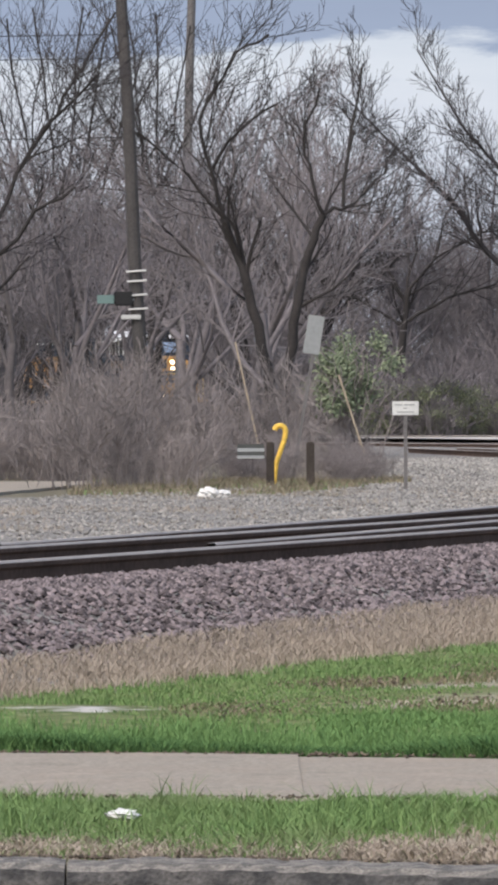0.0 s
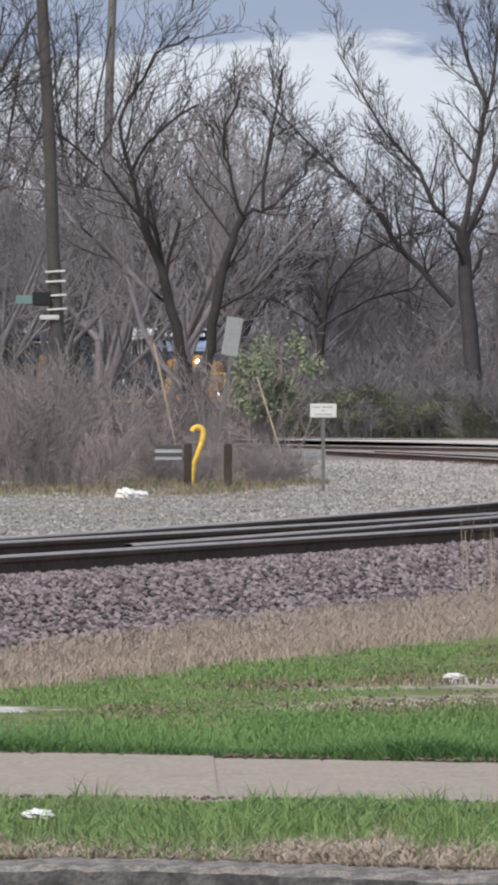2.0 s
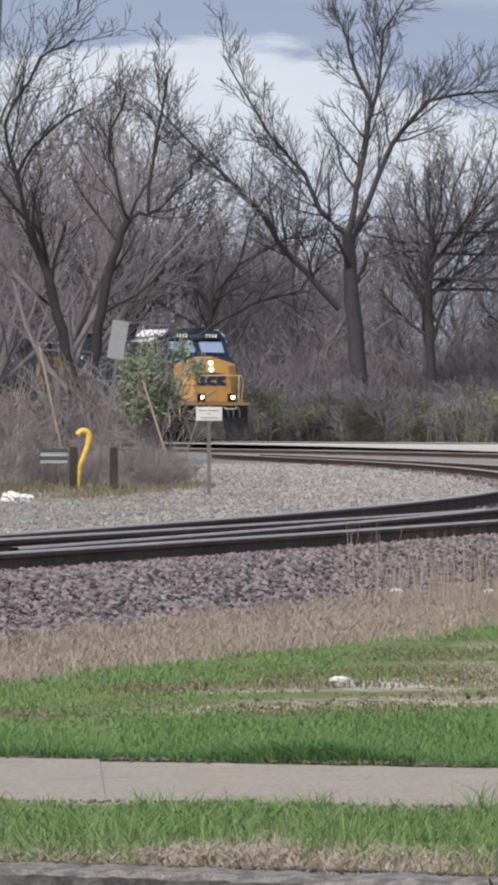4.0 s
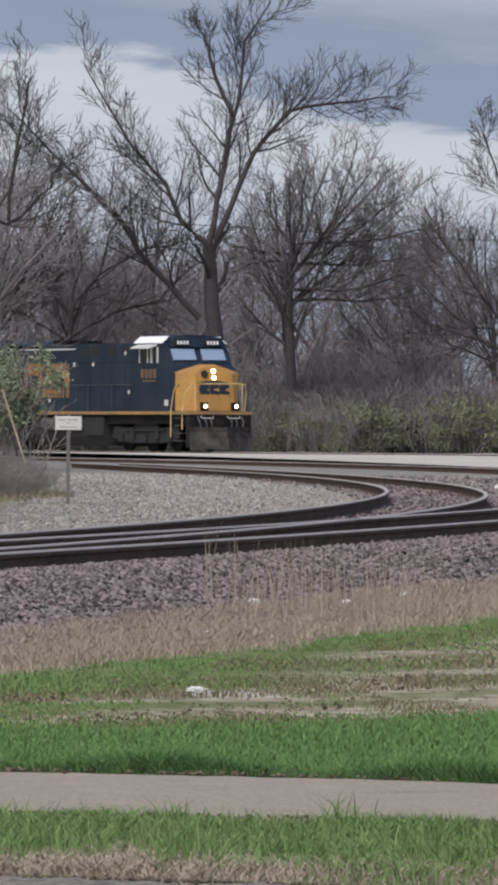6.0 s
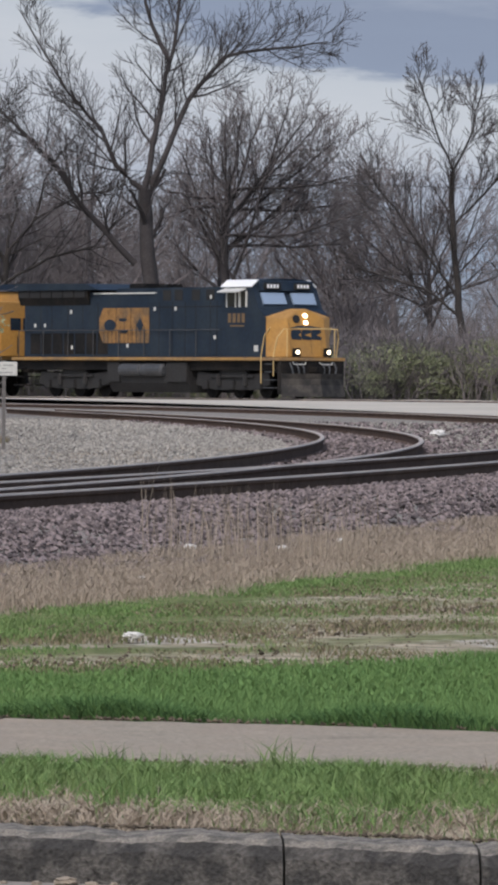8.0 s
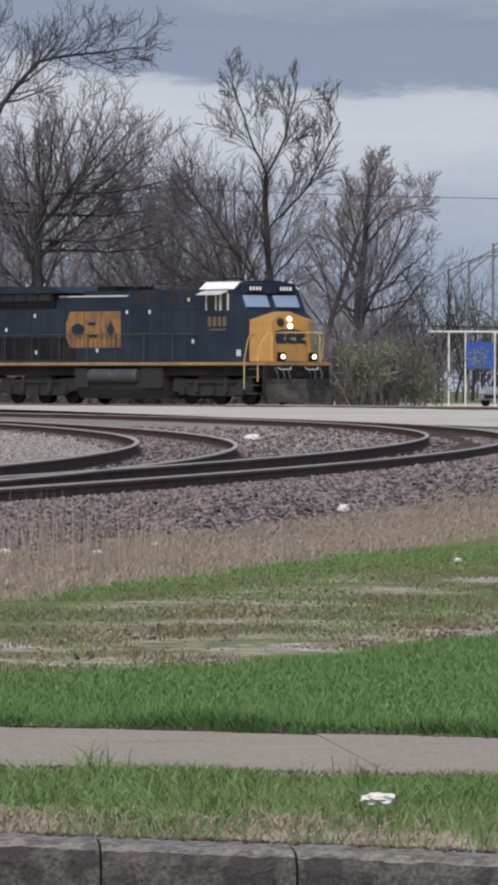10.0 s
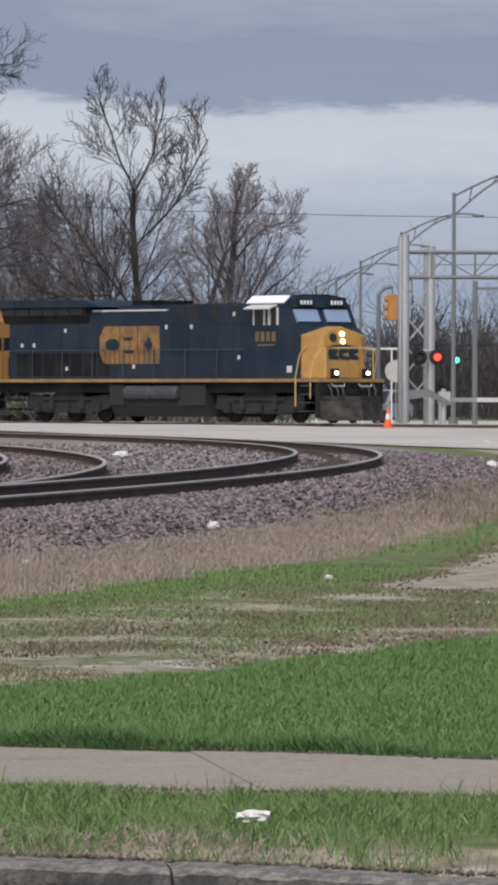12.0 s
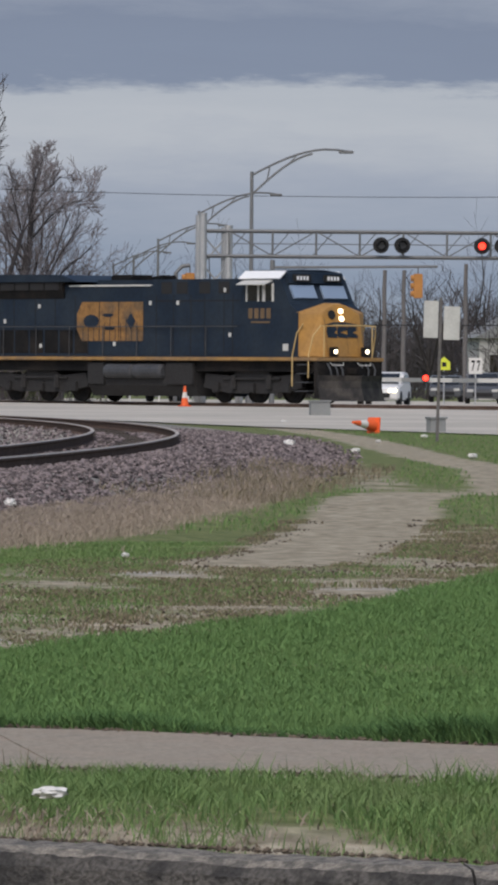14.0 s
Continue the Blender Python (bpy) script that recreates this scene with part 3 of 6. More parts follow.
def on_lot():
    while True:
        y = random.uniform(70, 112)
        x = track_a(y) - random.uniform(1.5, 9)
        if x > -6 and patchy(x, y, 0.7) > random.uniform(-0.1, 0.5):
            return x, y, 0.6 + 0.6 * patchy(x, y, 2)


def on_dry():
    while True:
        y = random.uniform(34, 105)
        y = 34 + (y - 34) * random.random() ** 0.6
        x = track_b(y) + random.uniform(2.8, 6.0) / 0.97
        d = zones(x, y)
        if d[1] * (1 - d[0]) + 0.3 * patchy(x, y, 1.5) > random.uniform(0.2, 0.8):
            return x, y, 0.7 + 0.4 * patchy(x, y, 2)


def on_weed():
    y = random.uniform(74, 104)
    x = track_b(y) + random.uniform(2.5, 4.3) / 0.97
    return x, y, 0.6 + 0.9 * max(0, patchy(x, y, 0.8) + 0.25)


def on_trodden():
    while True:
        y = random.uniform(33, 66)
        x = random.uniform(-1.5, 0.17 * y)
        if 0.15 < zones(x, y)[0] < 0.72 and zones(x, y + 0.7)[4] < 0.3 and patchy(x, y, 1.7) > random.uniform(-0.4, 0.3):
            return x, y, 0.8 + 0.5 * patchy(x, y, 2)


def on_thicket_foot():
    while True:
        x, y = random.uniform(-2.6, 2.7), random.uniform(104, 124)
        if x < 0.4 + (y - 104) * 0.13 and patchy(x, y, 0.6) > random.uniform(-0.3, 0.2):
            return x, y, 0.8 + 0.6 * patchy(x, y, 0.9)


def on_path_edge():
    x = random.uniform(-1.8, 5.2)
    return x, path_near(x) + random.gauss(-0.06, 0.08), 0.25 + 1.6 * max(0, patchy(x, 1, 1.9))


def on_tall():
    x = random.choice((2.2, 2.5, 2.75, 3.0, 3.3)) + random.gauss(0, 0.16)
    return x, 49.5 + random.gauss(0, 0.8), 1


def on_far_green():
    while True:
        y = random.uniform(60, 170)
        x = track_b(y) + random.uniform(4.5, 16)
        d = zones(x, y)
        if max(d[0], d[1]) + 0.4 * patchy(x, y, 0.3) < random.uniform(0.2, 0.6) and y < strip_near(x):
            return x, y, 1


blades("verge_grass", 60000, on_verge, 0.065, 0.003, 0.7, GRASS, "uneven fresh green grass on the verge behind the kerb")
blades("lot_weeds", 5000, on_lot, 0.1, 0.004, 0.7, STRAW, "scattered dry weeds on the gravel inside the bend")
blades("verge_straw", 24000, verge_straw, 0.045, 0.004, 1.2, STRAW, "flattened dry stalks along the kerb")
blades("path_edge_grass", 40000, on_edge, 0.105, 0.0036, 0.4, GRASS_RICH, "thick rich green grass along the pavement edge")
blades("path_edge_tufts", 42000, on_fringe, 0.135, 0.0036, 0.6, GRASS_SHADED, "long grass hanging over the pavement edge, its self-shadow in the dark green")
blades("verge_tufts", 5000, on_tuft, 0.125, 0.003, 0.55, GRASS, "longer tufts of fresh grass on the verge")
blades("lawn", 110000, on_lawn, 0.035, 0.0045, 0.6, GRASS, "thin patchy green grass between pavement and tracks")
blades("mown_lawn", 100000, on_rich, 0.055, 0.0042, 0.5, GRASS_RICH, "bright mown green lawn beside the pavement")
blades("dry_grass", 110000, on_dry, 0.115, 0.0031, 0.7, STRAW, "dead straw-coloured grass at the foot of the ballast")
blades("brown_weeds", 2400, on_weed, 0.17, 0.006, 0.5, WEED, "dry brown weeds at the outer foot of the ballast")
blades("trodden_grass", 34000, on_trodden, 0.03, 0.005, 0.8, WEED, "trodden brown grass between the wheel ruts")
blades("rut_grass", 20000, on_trodden, 0.03, 0.0045, 0.8, OLIVE, "thin olive grass between the wheel ruts")
blades("foot_weeds", 9000, on_thicket_foot, 0.16, 0.007, 0.6, WEED, "low brown weeds at the foot of the thicket")
blades("foot_grass", 2600, on_thicket_foot, 0.1, 0.007, 0.6, GRASS, "low green weeds at the foot of the thicket")
blades("edge_weeds", 170, on_path_edge, 0.13, 0.0035, 0.3, WEED, "thin dark weed stems along the pavement")
blades("tall_dry_grass", 260, on_tall, 0.62, 0.0026, 0.16, STRAW, "tall dead grass stalks before the ballast")
blades("far_grass", 30000, on_far_green, 0.05, 0.009, 0.4, GRASS, "short green grass near the road crossing")


def scatter_soil():
    places = []
    # far pavement edge: dark crumbs draw both the soil and the shadow line
    for _ in range(2600):
        x = random.uniform(-2.2, 6.0)
        r = random.uniform(0.004, 0.016)
        places.append((x, path_far(x) + random.gauss(-0.01, 0.035 + 0.03 * (1 + patchy(x, 2, 1.5))), 0.03 + r * 0.4, r))
    for _ in range(900):
        x = random.uniform(-2.2, 5.0)
        r = random.uniform(0.004, 0.012)
        places.append((x, path_near(x) + random.gauss(0.0, 0.05), 0.03 + r * 0.3, r))
    while len(places) < 6600:  # clods between the ruts
        y = random.uniform(33.5, 66)
        x = random.uniform(-1.0, 0.17 * y)
        if 0.2 < zones(x, y)[0] < 0.97 and zones(x, y)[4] < 0.3 and patchy(x, y, 1.4) > random.uniform(-0.2, 0.35):
            r = random.uniform(0.005, 0.019)
            places.append((x, y, ground_z(x, y) + r * 0.3, r))
    for _ in range(1500):
        x = random.uniform(-1.6, 4.6)
        r = random.uniform(0.004, 0.014)
        places.append((x, kerb_y(x) + random.gauss(0.03, 0.03), 0.012, r))
    tagged(stones("soil", places, SOIL, "dark crumbs and clods of soil, also standing in for shadow at the pavement edge"), category="soil")


scatter_soil()

# ---- trees ----
def tube(V, F, pts, radii, n):
    k0 = len(V)
    for i, p in enumerate(pts):
        d = pts[min(i + 1, len(pts) - 1)] - pts[max(i - 1, 0)]
        d.normalize()
        a = d.orthogonal().normalized()
        b = d.cross(a)
        for j in range(n):
            t = 6.2832 * j / n
            V.append(tuple(p + (a * math.cos(t) + b * math.sin(t)) * radii[i]))
    for i in range(len(pts) - 1):
        for j in range(n):
            p, q = k0 + i * n + j, k0 + i * n + (j + 1) % n
            F.append((p, q, q + n, p + n))


def spread(rng, d, lo, hi):
    """A direction that leaves d by an angle between lo and hi degrees."""
    a = d.orthogonal().normalized()
    b = d.cross(a)
    t, w = rng.uniform(0, 6.283), radians(rng.uniform(lo, hi))
    return (d * math.cos(w) + (a * math.cos(t) + b * math.sin(t)) * math.sin(w)).normalized()


def grow(wood, rng, p, d, length, r, level, shape):
    """A limb with its branches. shape: branches by level, rise, least twig radius."""
    kids, rise, least = shape
    segs = 5 if level == 0 else 4 if level < 3 else 3
    pts, radii = [p.copy()], [max(r, least)]
    for i in range(segs):
        d = (d + Vector((rng.gauss(0, 0.115), rng.gauss(0, 0.115), rng.gauss(0, 0.08) + rise))).normalized()
        p = p + d * (length / segs)
        pts.append(p.copy())
        radii.append(max(least, r * (1 - 0.6 * (i + 1) / segs)))
    V, F = wood[0] if level < 2 else wood[1]
    tube(V, F, pts, radii, 7 if level == 0 else 5 if level == 1 else 3)
    sprout(wood, rng, pts, radii, length, level, shape, 0.3 if level == 0 else 0.15)


def sprout(wood, rng, pts, radii, length, level, shape, start):
    kids = shape[0]
    if level >= len(kids):
        return
    n = kids[level]
    for k in range(n):
        t = start + (1 - start) * (k + rng.random()) / n
        u = t * (len(pts) - 1)
        i = min(int(u), len(pts) - 2)
        q = pts[i].lerp(pts[i + 1], u - i)
        r = radii[i] + (radii[i + 1] - radii[i]) * (u - i)
        d = (pts[i + 1] - pts[i]).normalized()
        grow(wood, rng, q, spread(rng, d, 20, 54), length * rng.uniform(0.46, 0.7) * (1.15 - 0.45 * t), r * rng.uniform(0.35, 0.55), level + 1, shape)


def tree(name, m, wood, bark, twig, label, group=""):
    e = base(name, m, label, "tree", group)
    raw("trunk", *wood[0], bark, e, smooth=True)
    raw("crown", *wood[1], twig, e)
    return e


def guided(name, x, y, limbs, trunk_r, bark, twig, label, seed, least, kids=(5, 5, 4), deep=0.5, rise=0.1):
    """A tree whose main limbs follow the given lines, with branches grown on them."""
    rng, wood = random.Random(seed), (([], []), ([], []))
    top = max(p[1] for l in limbs for p in l)
    for i, limb in enumerate(limbs):
        pts = []
        side = rng.uniform(-deep, deep) if i else 0
        for j, (px, pz) in enumerate(limb):
            far = side * j / max(1, len(limb) - 1) * (abs(px) + 1)
            pts.append(Vector((px, far, max(-0.2, pz) if j or i else -0.3)))
        fine = []
        for a, b in zip(pts, pts[1:]):
            for k in range(3):
                w = a.lerp(b, k / 3)
                fine.append(w + Vector((rng.gauss(0, 0.05), rng.gauss(0, 0.1), rng.gauss(0, 0.05))) if k else w)
        fine.append(pts[-1])
        r0 = trunk_r if i == 0 else trunk_r * 0.43 * (1 - 0.5 * limb[0][1] / top)
        r1 = trunk_r * 0.6 if i == 0 else 0.03
        radii = [r0 + (r1 - r0) * k / (len(fine) - 1) for k in range(len(fine))]
        tube(wood[0][0], wood[0][1], fine, radii, 8)
        length = sum((b - a).length for a, b in zip(fine, fine[1:]))
        n = max(4, int(length * (0.5 if i == 0 else 2.1)))
        sprout(wood, rng, fine, radii, min(4.5, 1.5 + length * 0.4), 0, ((n, *kids), rise, least), 0.55 if i == 0 else 0.12)
    return tree(name, pose(x, y, ground_z(x, y)), wood, bark, twig, label)


def dome(trunk, centre, width, height, count, low, seed):
    """Limbs that fan from a trunk to a rounded crown."""
    rng = random.Random(seed)
    limbs = [trunk]
    for k in range(count):
        a = radians(-12 + 204 * (k + rng.uniform(0.2, 0.8)) / count)
        ex, ez = centre[0] + width * math.cos(a), centre[1] + height * math.sin(a)
        z0 = low + (trunk[-1][1] - low) * rng.random()
        x0 = float(np.interp(z0, [p[1] for p in trunk], [p[0] for p in trunk]))
        mx, mz = x0 + (ex - x0) * 0.5, z0 + (ez - z0) * (0.38 if ez < z0 + 3 else 0.5)
        limbs.append(((x0, z0), (mx, mz + rng.uniform(-0.4, 0.2)), (ex, ez)))
    return tuple(limbs)


GUIDES = (  # name, place, main limbs as (across, up)
    ("lean_a", 0.57, 190.00, (((0.0, -0.0), (-0.0, 1.6), (-0.3, 3.5), (-0.7, 5.0), (-1.2, 6.3), ), ((-1.2, 6.3), (-2.1, 7.4), (-3.4, 8.5), ), ((-1.2, 6.3), (-1.5, 7.5), (-1.8, 8.8), (-0.9, 10.5), (-0.0, 11.0), ), ((-0.5, 4.4), (-0.9, 6.0), (-1.1, 7.1), ), ((-1.5, 7.5), (-0.7, 8.6), (0.2, 9.2), ), )),
    ("lean_b", 0.85, 188.00, (((0.0, 0.0), (0.1, 1.6), (0.3, 3.5), (0.7, 5.3), (1.1, 6.3), ), ((1.1, 6.3), (1.9, 6.6), (2.7, 7.4), (3.0, 8.1), ), ((1.1, 6.3), (0.8, 7.2), (0.6, 8.2), (1.0, 9.5), ), ((1.6, 6.5), (1.8, 8.4), (2.1, 10.1), ), )),
    ("edge", -6.93, 180.00, (((0.0, 0.0), (0.2, 3.3), (0.7, 5.8), ), ((0.7, 5.8), (1.7, 7.8), (2.4, 9.0), (3.7, 11.1), ), ((0.3, 4.4), (1.7, 6.2), (2.7, 6.8), ), ((1.7, 7.8), (3.3, 9.5), ), )),
    ("big", 14.10, 335.00, (((0.0, 0.5), (-0.2, 4.1), (-0.5, 7.7), (-0.6, 9.5), ), ((-0.6, 9.5), (-1.9, 10.6), (-2.6, 12.3), (-4.1, 13.9), (-6.3, 17.6), ), ((-1.0, 6.1), (-3.2, 8.4), (-5.0, 10.9), (-7.8, 13.5), (-9.9, 15.5), ), ((-0.6, 9.5), (0.0, 12.6), (0.7, 15.9), (1.0, 18.8), (2.2, 20.6), ), ((-0.3, 9.7), (1.4, 13.6), (3.0, 15.6), (5.5, 16.1), (8.0, 16.5), ), ((0.5, 15.4), (-0.6, 18.0), (-0.8, 19.2), ), )),
    ("round", 17.78, 345.00, dome(((0.0, 0.5), (0.0, 4.2), (-0.1, 7.4), (0.2, 9.8)), (1.8, 8.3), 4.7, 5.4, 19, 4.0, 3)),
    ("spread", 7.25, 340.00, (((0.0, 0.0), (-0.2, 3.4), (0.0, 5.4), (0.2, 6.8)), ((0.2, 6.8), (1.4, 8.2), (3.6, 9.4), (5.0, 9.6)), ((0.1, 6.2), (-1.0, 8.0), (-1.4, 9.8)), ((0.1, 6.6), (0.6, 8.6), (0.2, 10.6)),
                              ((0.0, 5.2), (2.0, 6.4), (4.2, 7.0), (5.2, 8.2)), ((0.0, 5.0), (-2.2, 6.4), (-3.6, 6.9)), ((1.4, 8.2), (1.8, 10.0), (2.6, 11.4)))),
    ("spread", -0.6, 345.00, dome(((0.0, 0.0), (0.2, 3.0), (0.0, 6.5), (-0.4, 9.0)), (-0.2, 8.6), 4.2, 5.2, 13, 4.4, 8)),
    ("spread", 3.6, 352.00, dome(((0.0, 0.0), (-0.2, 3.0), (0.3, 6.5), (0.2, 9.5)), (0.2, 9.6), 4.0, 5.4, 13, 4.6, 9)),
    ("dark", -6.4, 240.00, dome(((0.0, 0.0), (0.3, 3.0), (0.1, 6.0), (0.4, 9.0)), (0.3, 9.5), 3.8, 5.2, 12, 4.0, 21)),
    ("dark", -3.3, 262.00, dome(((0.0, 0.0), (-0.2, 3.0), (-0.1, 6.5), (0.2, 9.5)), (-0.2, 10.0), 3.6, 5.6, 12, 4.4, 22)),
    ("mound", 24.6, 362.00, dome(((0.0, 0.0), (0.1, 3.0), (0.0, 6.0)), (0.0, 6.2), 3.6, 4.4, 13, 3.0, 10)),
    ("mound", 27.9, 352.00, dome(((0.0, 0.0), (0.1, 3.0), (0.0, 6.0)), (-0.3, 6.4), 3.9, 4.2, 13, 3.0, 11)),
    ("mound", 33.1, 350.00, dome(((0.0, 0.0), (0.2, 3.0), (0.4, 5.6)), (0.6, 5.8), 3.1, 3.9, 13, 2.6, 12)),
    ("fork", 28.52, 335.00, (((0.0, -0.1), (-0.4, 3.0), (-0.8, 6.6), (-0.9, 10.5), ), ((-0.9, 10.5), (-1.8, 12.5), (-2.6, 14.6), ), ((-0.9, 10.5), (-0.0, 12.3), (0.5, 14.8), ), ((-0.5, 4.6), (-3.1, 8.2), (-4.3, 9.9), ), ((-0.7, 8.2), (1.0, 10.0), (2.4, 12.9), ), ((-0.5, 3.8), (-2.1, 5.1), (-5.1, 6.1), ), )),
    ("side", 30.77, 340.00, (((0.0, -0.0), (0.2, 3.6), (1.5, 7.8), ), ((1.5, 7.8), (2.3, 10.7), ), ((1.5, 7.8), (1.0, 9.9), ), ((0.5, 4.2), (2.1, 6.3), ), )),
    ("end", 32.85, 345.00, (((0.0, 0.5), (0.0, 6.1), (0.5, 10.3), ), ((0.5, 10.3), (0.9, 11.5), ), ((0.1, 7.4), (1.9, 9.3), (2.9, 9.6), ), ((0.1, 6.9), (-1.1, 9.0), ), ((0.4, 9.3), (1.6, 10.6), ), )),
)
LOOKS = {"dark": (0.14, BARK_DARK, BARK, "bare dark tree with fine upward branches in the thicket", 0.0075, (3, 2)),
         "spread": (0.22, BARK_DARK, BARK, "bare dark tree with low arching limbs in the wood", 0.011, (4, 3)),
         "mound": (0.18, BARK, BARK_HAZED, "bare bushy tree with a low rounded crown", 0.011, (4, 4)),
         "lean_a": (0.17, BARK_DARK, BARK_DARK, "bare dark leaning tree with a forked crown", 0.008, (5, 4)),
         "lean_b": (0.16, BARK_DARK, BARK_DARK, "bare dark tree with one bent limb", 0.008, (5, 4)),
         "edge": (0.18, BARK_DARK, BARK, "bare tree with long slanting limbs", 0.008, (5, 4)),
         "big": (0.44, BARK, BARK, "tall bare spreading tree behind the railway", 0.0105, (6, 6)),
         "round": (0.27, BARK, BARK_HAZED, "bare tree with a dense rounded crown", 0.0115, (5, 4)),
         "fork": (0.2, BARK_DARK, BARK, "bare tree with an open forked crown", 0.013, (6, 6)),
         "side": (0.16, BARK, BARK_HAZED, "slender bare tree at the edge of the wood", 0.013, (6, 6)),
         "end": (0.19, BARK, BARK_HAZED, "bare tree at the end of the wood", 0.013, (7, 6))}
for seed, (key, gx, gy, limbs) in enumerate(GUIDES):
    tr, bark, twig, label, least, kids = LOOKS[key]
    guided("tree", gx, gy, limbs, tr, bark, twig, label, seed + 5, least, kids)


def wild_wood(seed, height, r, shape):
    rng, wood = random.Random(seed), (([], []), ([], []))
    stem = [Vector((0, 0, -0.2))]
    lean = Vector((rng.gauss(0, 0.12), rng.gauss(0, 0.12), 1)).normalized()
    for _ in range(4):
        lean = (lean + Vector((rng.gauss(0, 0.1), rng.gauss(0, 0.1), 0.05))).normalized()
        stem.append(stem[-1] + lean * height * 0.1)
    tube(wood[0][0], wood[0][1], stem, [r, r * 0.95, r * 0.88, r * 0.82, r * 0.72], 7)
    for k in range(4):
        grow(wood, rng, stem[2 + k % 3], spread(rng, lean, 12, 50), height * rng.uniform(0.45, 0.68), r * rng.uniform(0.45, 0.65), 1, shape)
    return wood


def build_woods():
    """The bare wood behind the railway: a few trees, copied at other turns and sizes."""
    kinds = []
    for i in range(7):
        wood = wild_wood(40 + i, 10.6 + i * 0.4, 0.2, ((8, 8, 6, 4), 0.09, 0.011))
        kinds.append(tree("tree", pose(-14 + 7 * i, 372 + 5 * (i % 3), 0.7, 0, 0, 40 * i), wood, BARK_HAZED, BARK_HAZED, "bare tree in the wood, grey-brown with haze in its colour", "bare wood"))
    near = [tree("tree", pose(-5.5 + 2.4 * i, 232 + 9 * i, 0.45, 0, 0, 70 * i), wild_wood(140 + i, 8.5 + i * 0.7, 0.13, ((7, 6, 4), 0.1, 0.0085)), BARK_DARK, BARK, "dark leafless sapling in the thicket beside the railway", "saplings") for i in range(3)]
    rng = random.Random(9)
    for i in range(84):
        x = -24 + i * 0.74 + rng.uniform(-0.8, 0.8)
        y = rng.choice((362, 385, 410, 440, 470)) + rng.uniform(-8, 8)
        k = rng.uniform(0.75, 1.1) if x < 20 else rng.uniform(0.5, 0.78) if x < 30 else rng.uniform(0.4, 0.55)
        if x > 38:
            continue
        t = copy_thing(kinds[rng.randrange(7)], pose(x, y, 0.7, 0, 0, rng.uniform(0, 360)))
        t.scale = (k, k, k)
    for i in range(46):
        x, y = 47 + i * 0.88 + rng.uniform(-0.6, 0.6), 480 + rng.uniform(-25, 90)
        k = rng.uniform(0.5, 0.85)
        copy_thing(near[rng.randrange(3)], pose(x * y / 500, y, 0.7, 0, 0, rng.uniform(0, 360))).scale = (k * 1.3, k * 1.3, k * 1.3)
    for i in range(14):  # dark saplings between the lane and the railway
        y = rng.uniform(205, 300)
        x = rng.choice((-0.042, -0.036, -0.03, -0.024, -0.0185, -0.0165)) * y + rng.gauss(0, 0.3)
        k = rng.uniform(0.45, 0.8)
        copy_thing(near[i % 3], pose(x, y, 0.45, 0, 0, rng.uniform(0, 360))).scale = (k, k, k)
    for i in range(15):
        x = -11 + i * 0.95 + rng.uniform(-0.5, 0.5)
        k = rng.uniform(0.5, 0.85)
        if x > 1.8:
            continue
        t = copy_thing(kinds[rng.randrange(7)], pose(x, 205 + rng.uniform(-14, 40), 0.5, 0, 0, rng.uniform(0, 360)))
        t.scale = (k, k, k)


build_woods()


# ---- shrubs and undergrowth ----
def shrub_mesh(seed, height, width, stems, kids, least):
    rng, wood = random.Random(seed), (([], []), ([], []))
    for _ in range(stems):
        p = Vector((rng.gauss(0, width * 0.35), rng.gauss(0, width * 0.35), -0.05))
        d = Vector((rng.gauss(0, 0.22), rng.gauss(0, 0.22), 1)).normalized()
        grow(wood, rng, p, d, height * rng.uniform(0.5, 1.0), least * 1.8, 2, ((0, 0) + kids, 0.04, least))
    return wood[1]


def leaf_mesh(seed, count, spread_xyz, size, low=0.0):
    rng = random.Random(seed)
    V, F = [], []
    hubs = [(rng.gauss(0, 0.45), rng.gauss(0, 0.45), rng.random()) for _ in range(26)]
    for _ in range(count):
        h = rng.choice(hubs)
        c = Vector(((h[0] + rng.gauss(0, 0.14)) * spread_xyz[0], (h[1] + rng.gauss(0, 0.14)) * spread_xyz[1], max(0.03, low + (1 - low) * (h[2] * 0.8 + 0.12 + rng.gauss(0, 0.09))) * spread_xyz[2]))
        a = Vector((rng.gauss(0, 1), rng.gauss(0, 1), rng.gauss(0, 1))).normalized()
        b = a.orthogonal().normalized()
        s = size * rng.uniform(0.6, 1.4)
        k = len(V)
        V += [tuple(c - a * s), tuple(c + b * s * 0.5), tuple(c + a * s), tuple(c - b * s * 0.5)]
        F.append((k, k + 1, k + 2, k + 3))
    return V, F


def shrub(name, m, twigs, leaves, label, group, leaf_mat=LEAF, twig_mat=TWIG):
    e = base(name, m, label, "shrub", group)
    raw("brushwood", *twigs, twig_mat, e)
    if leaves:
        raw("foliage", *leaves, leaf_mat, e)
    return e


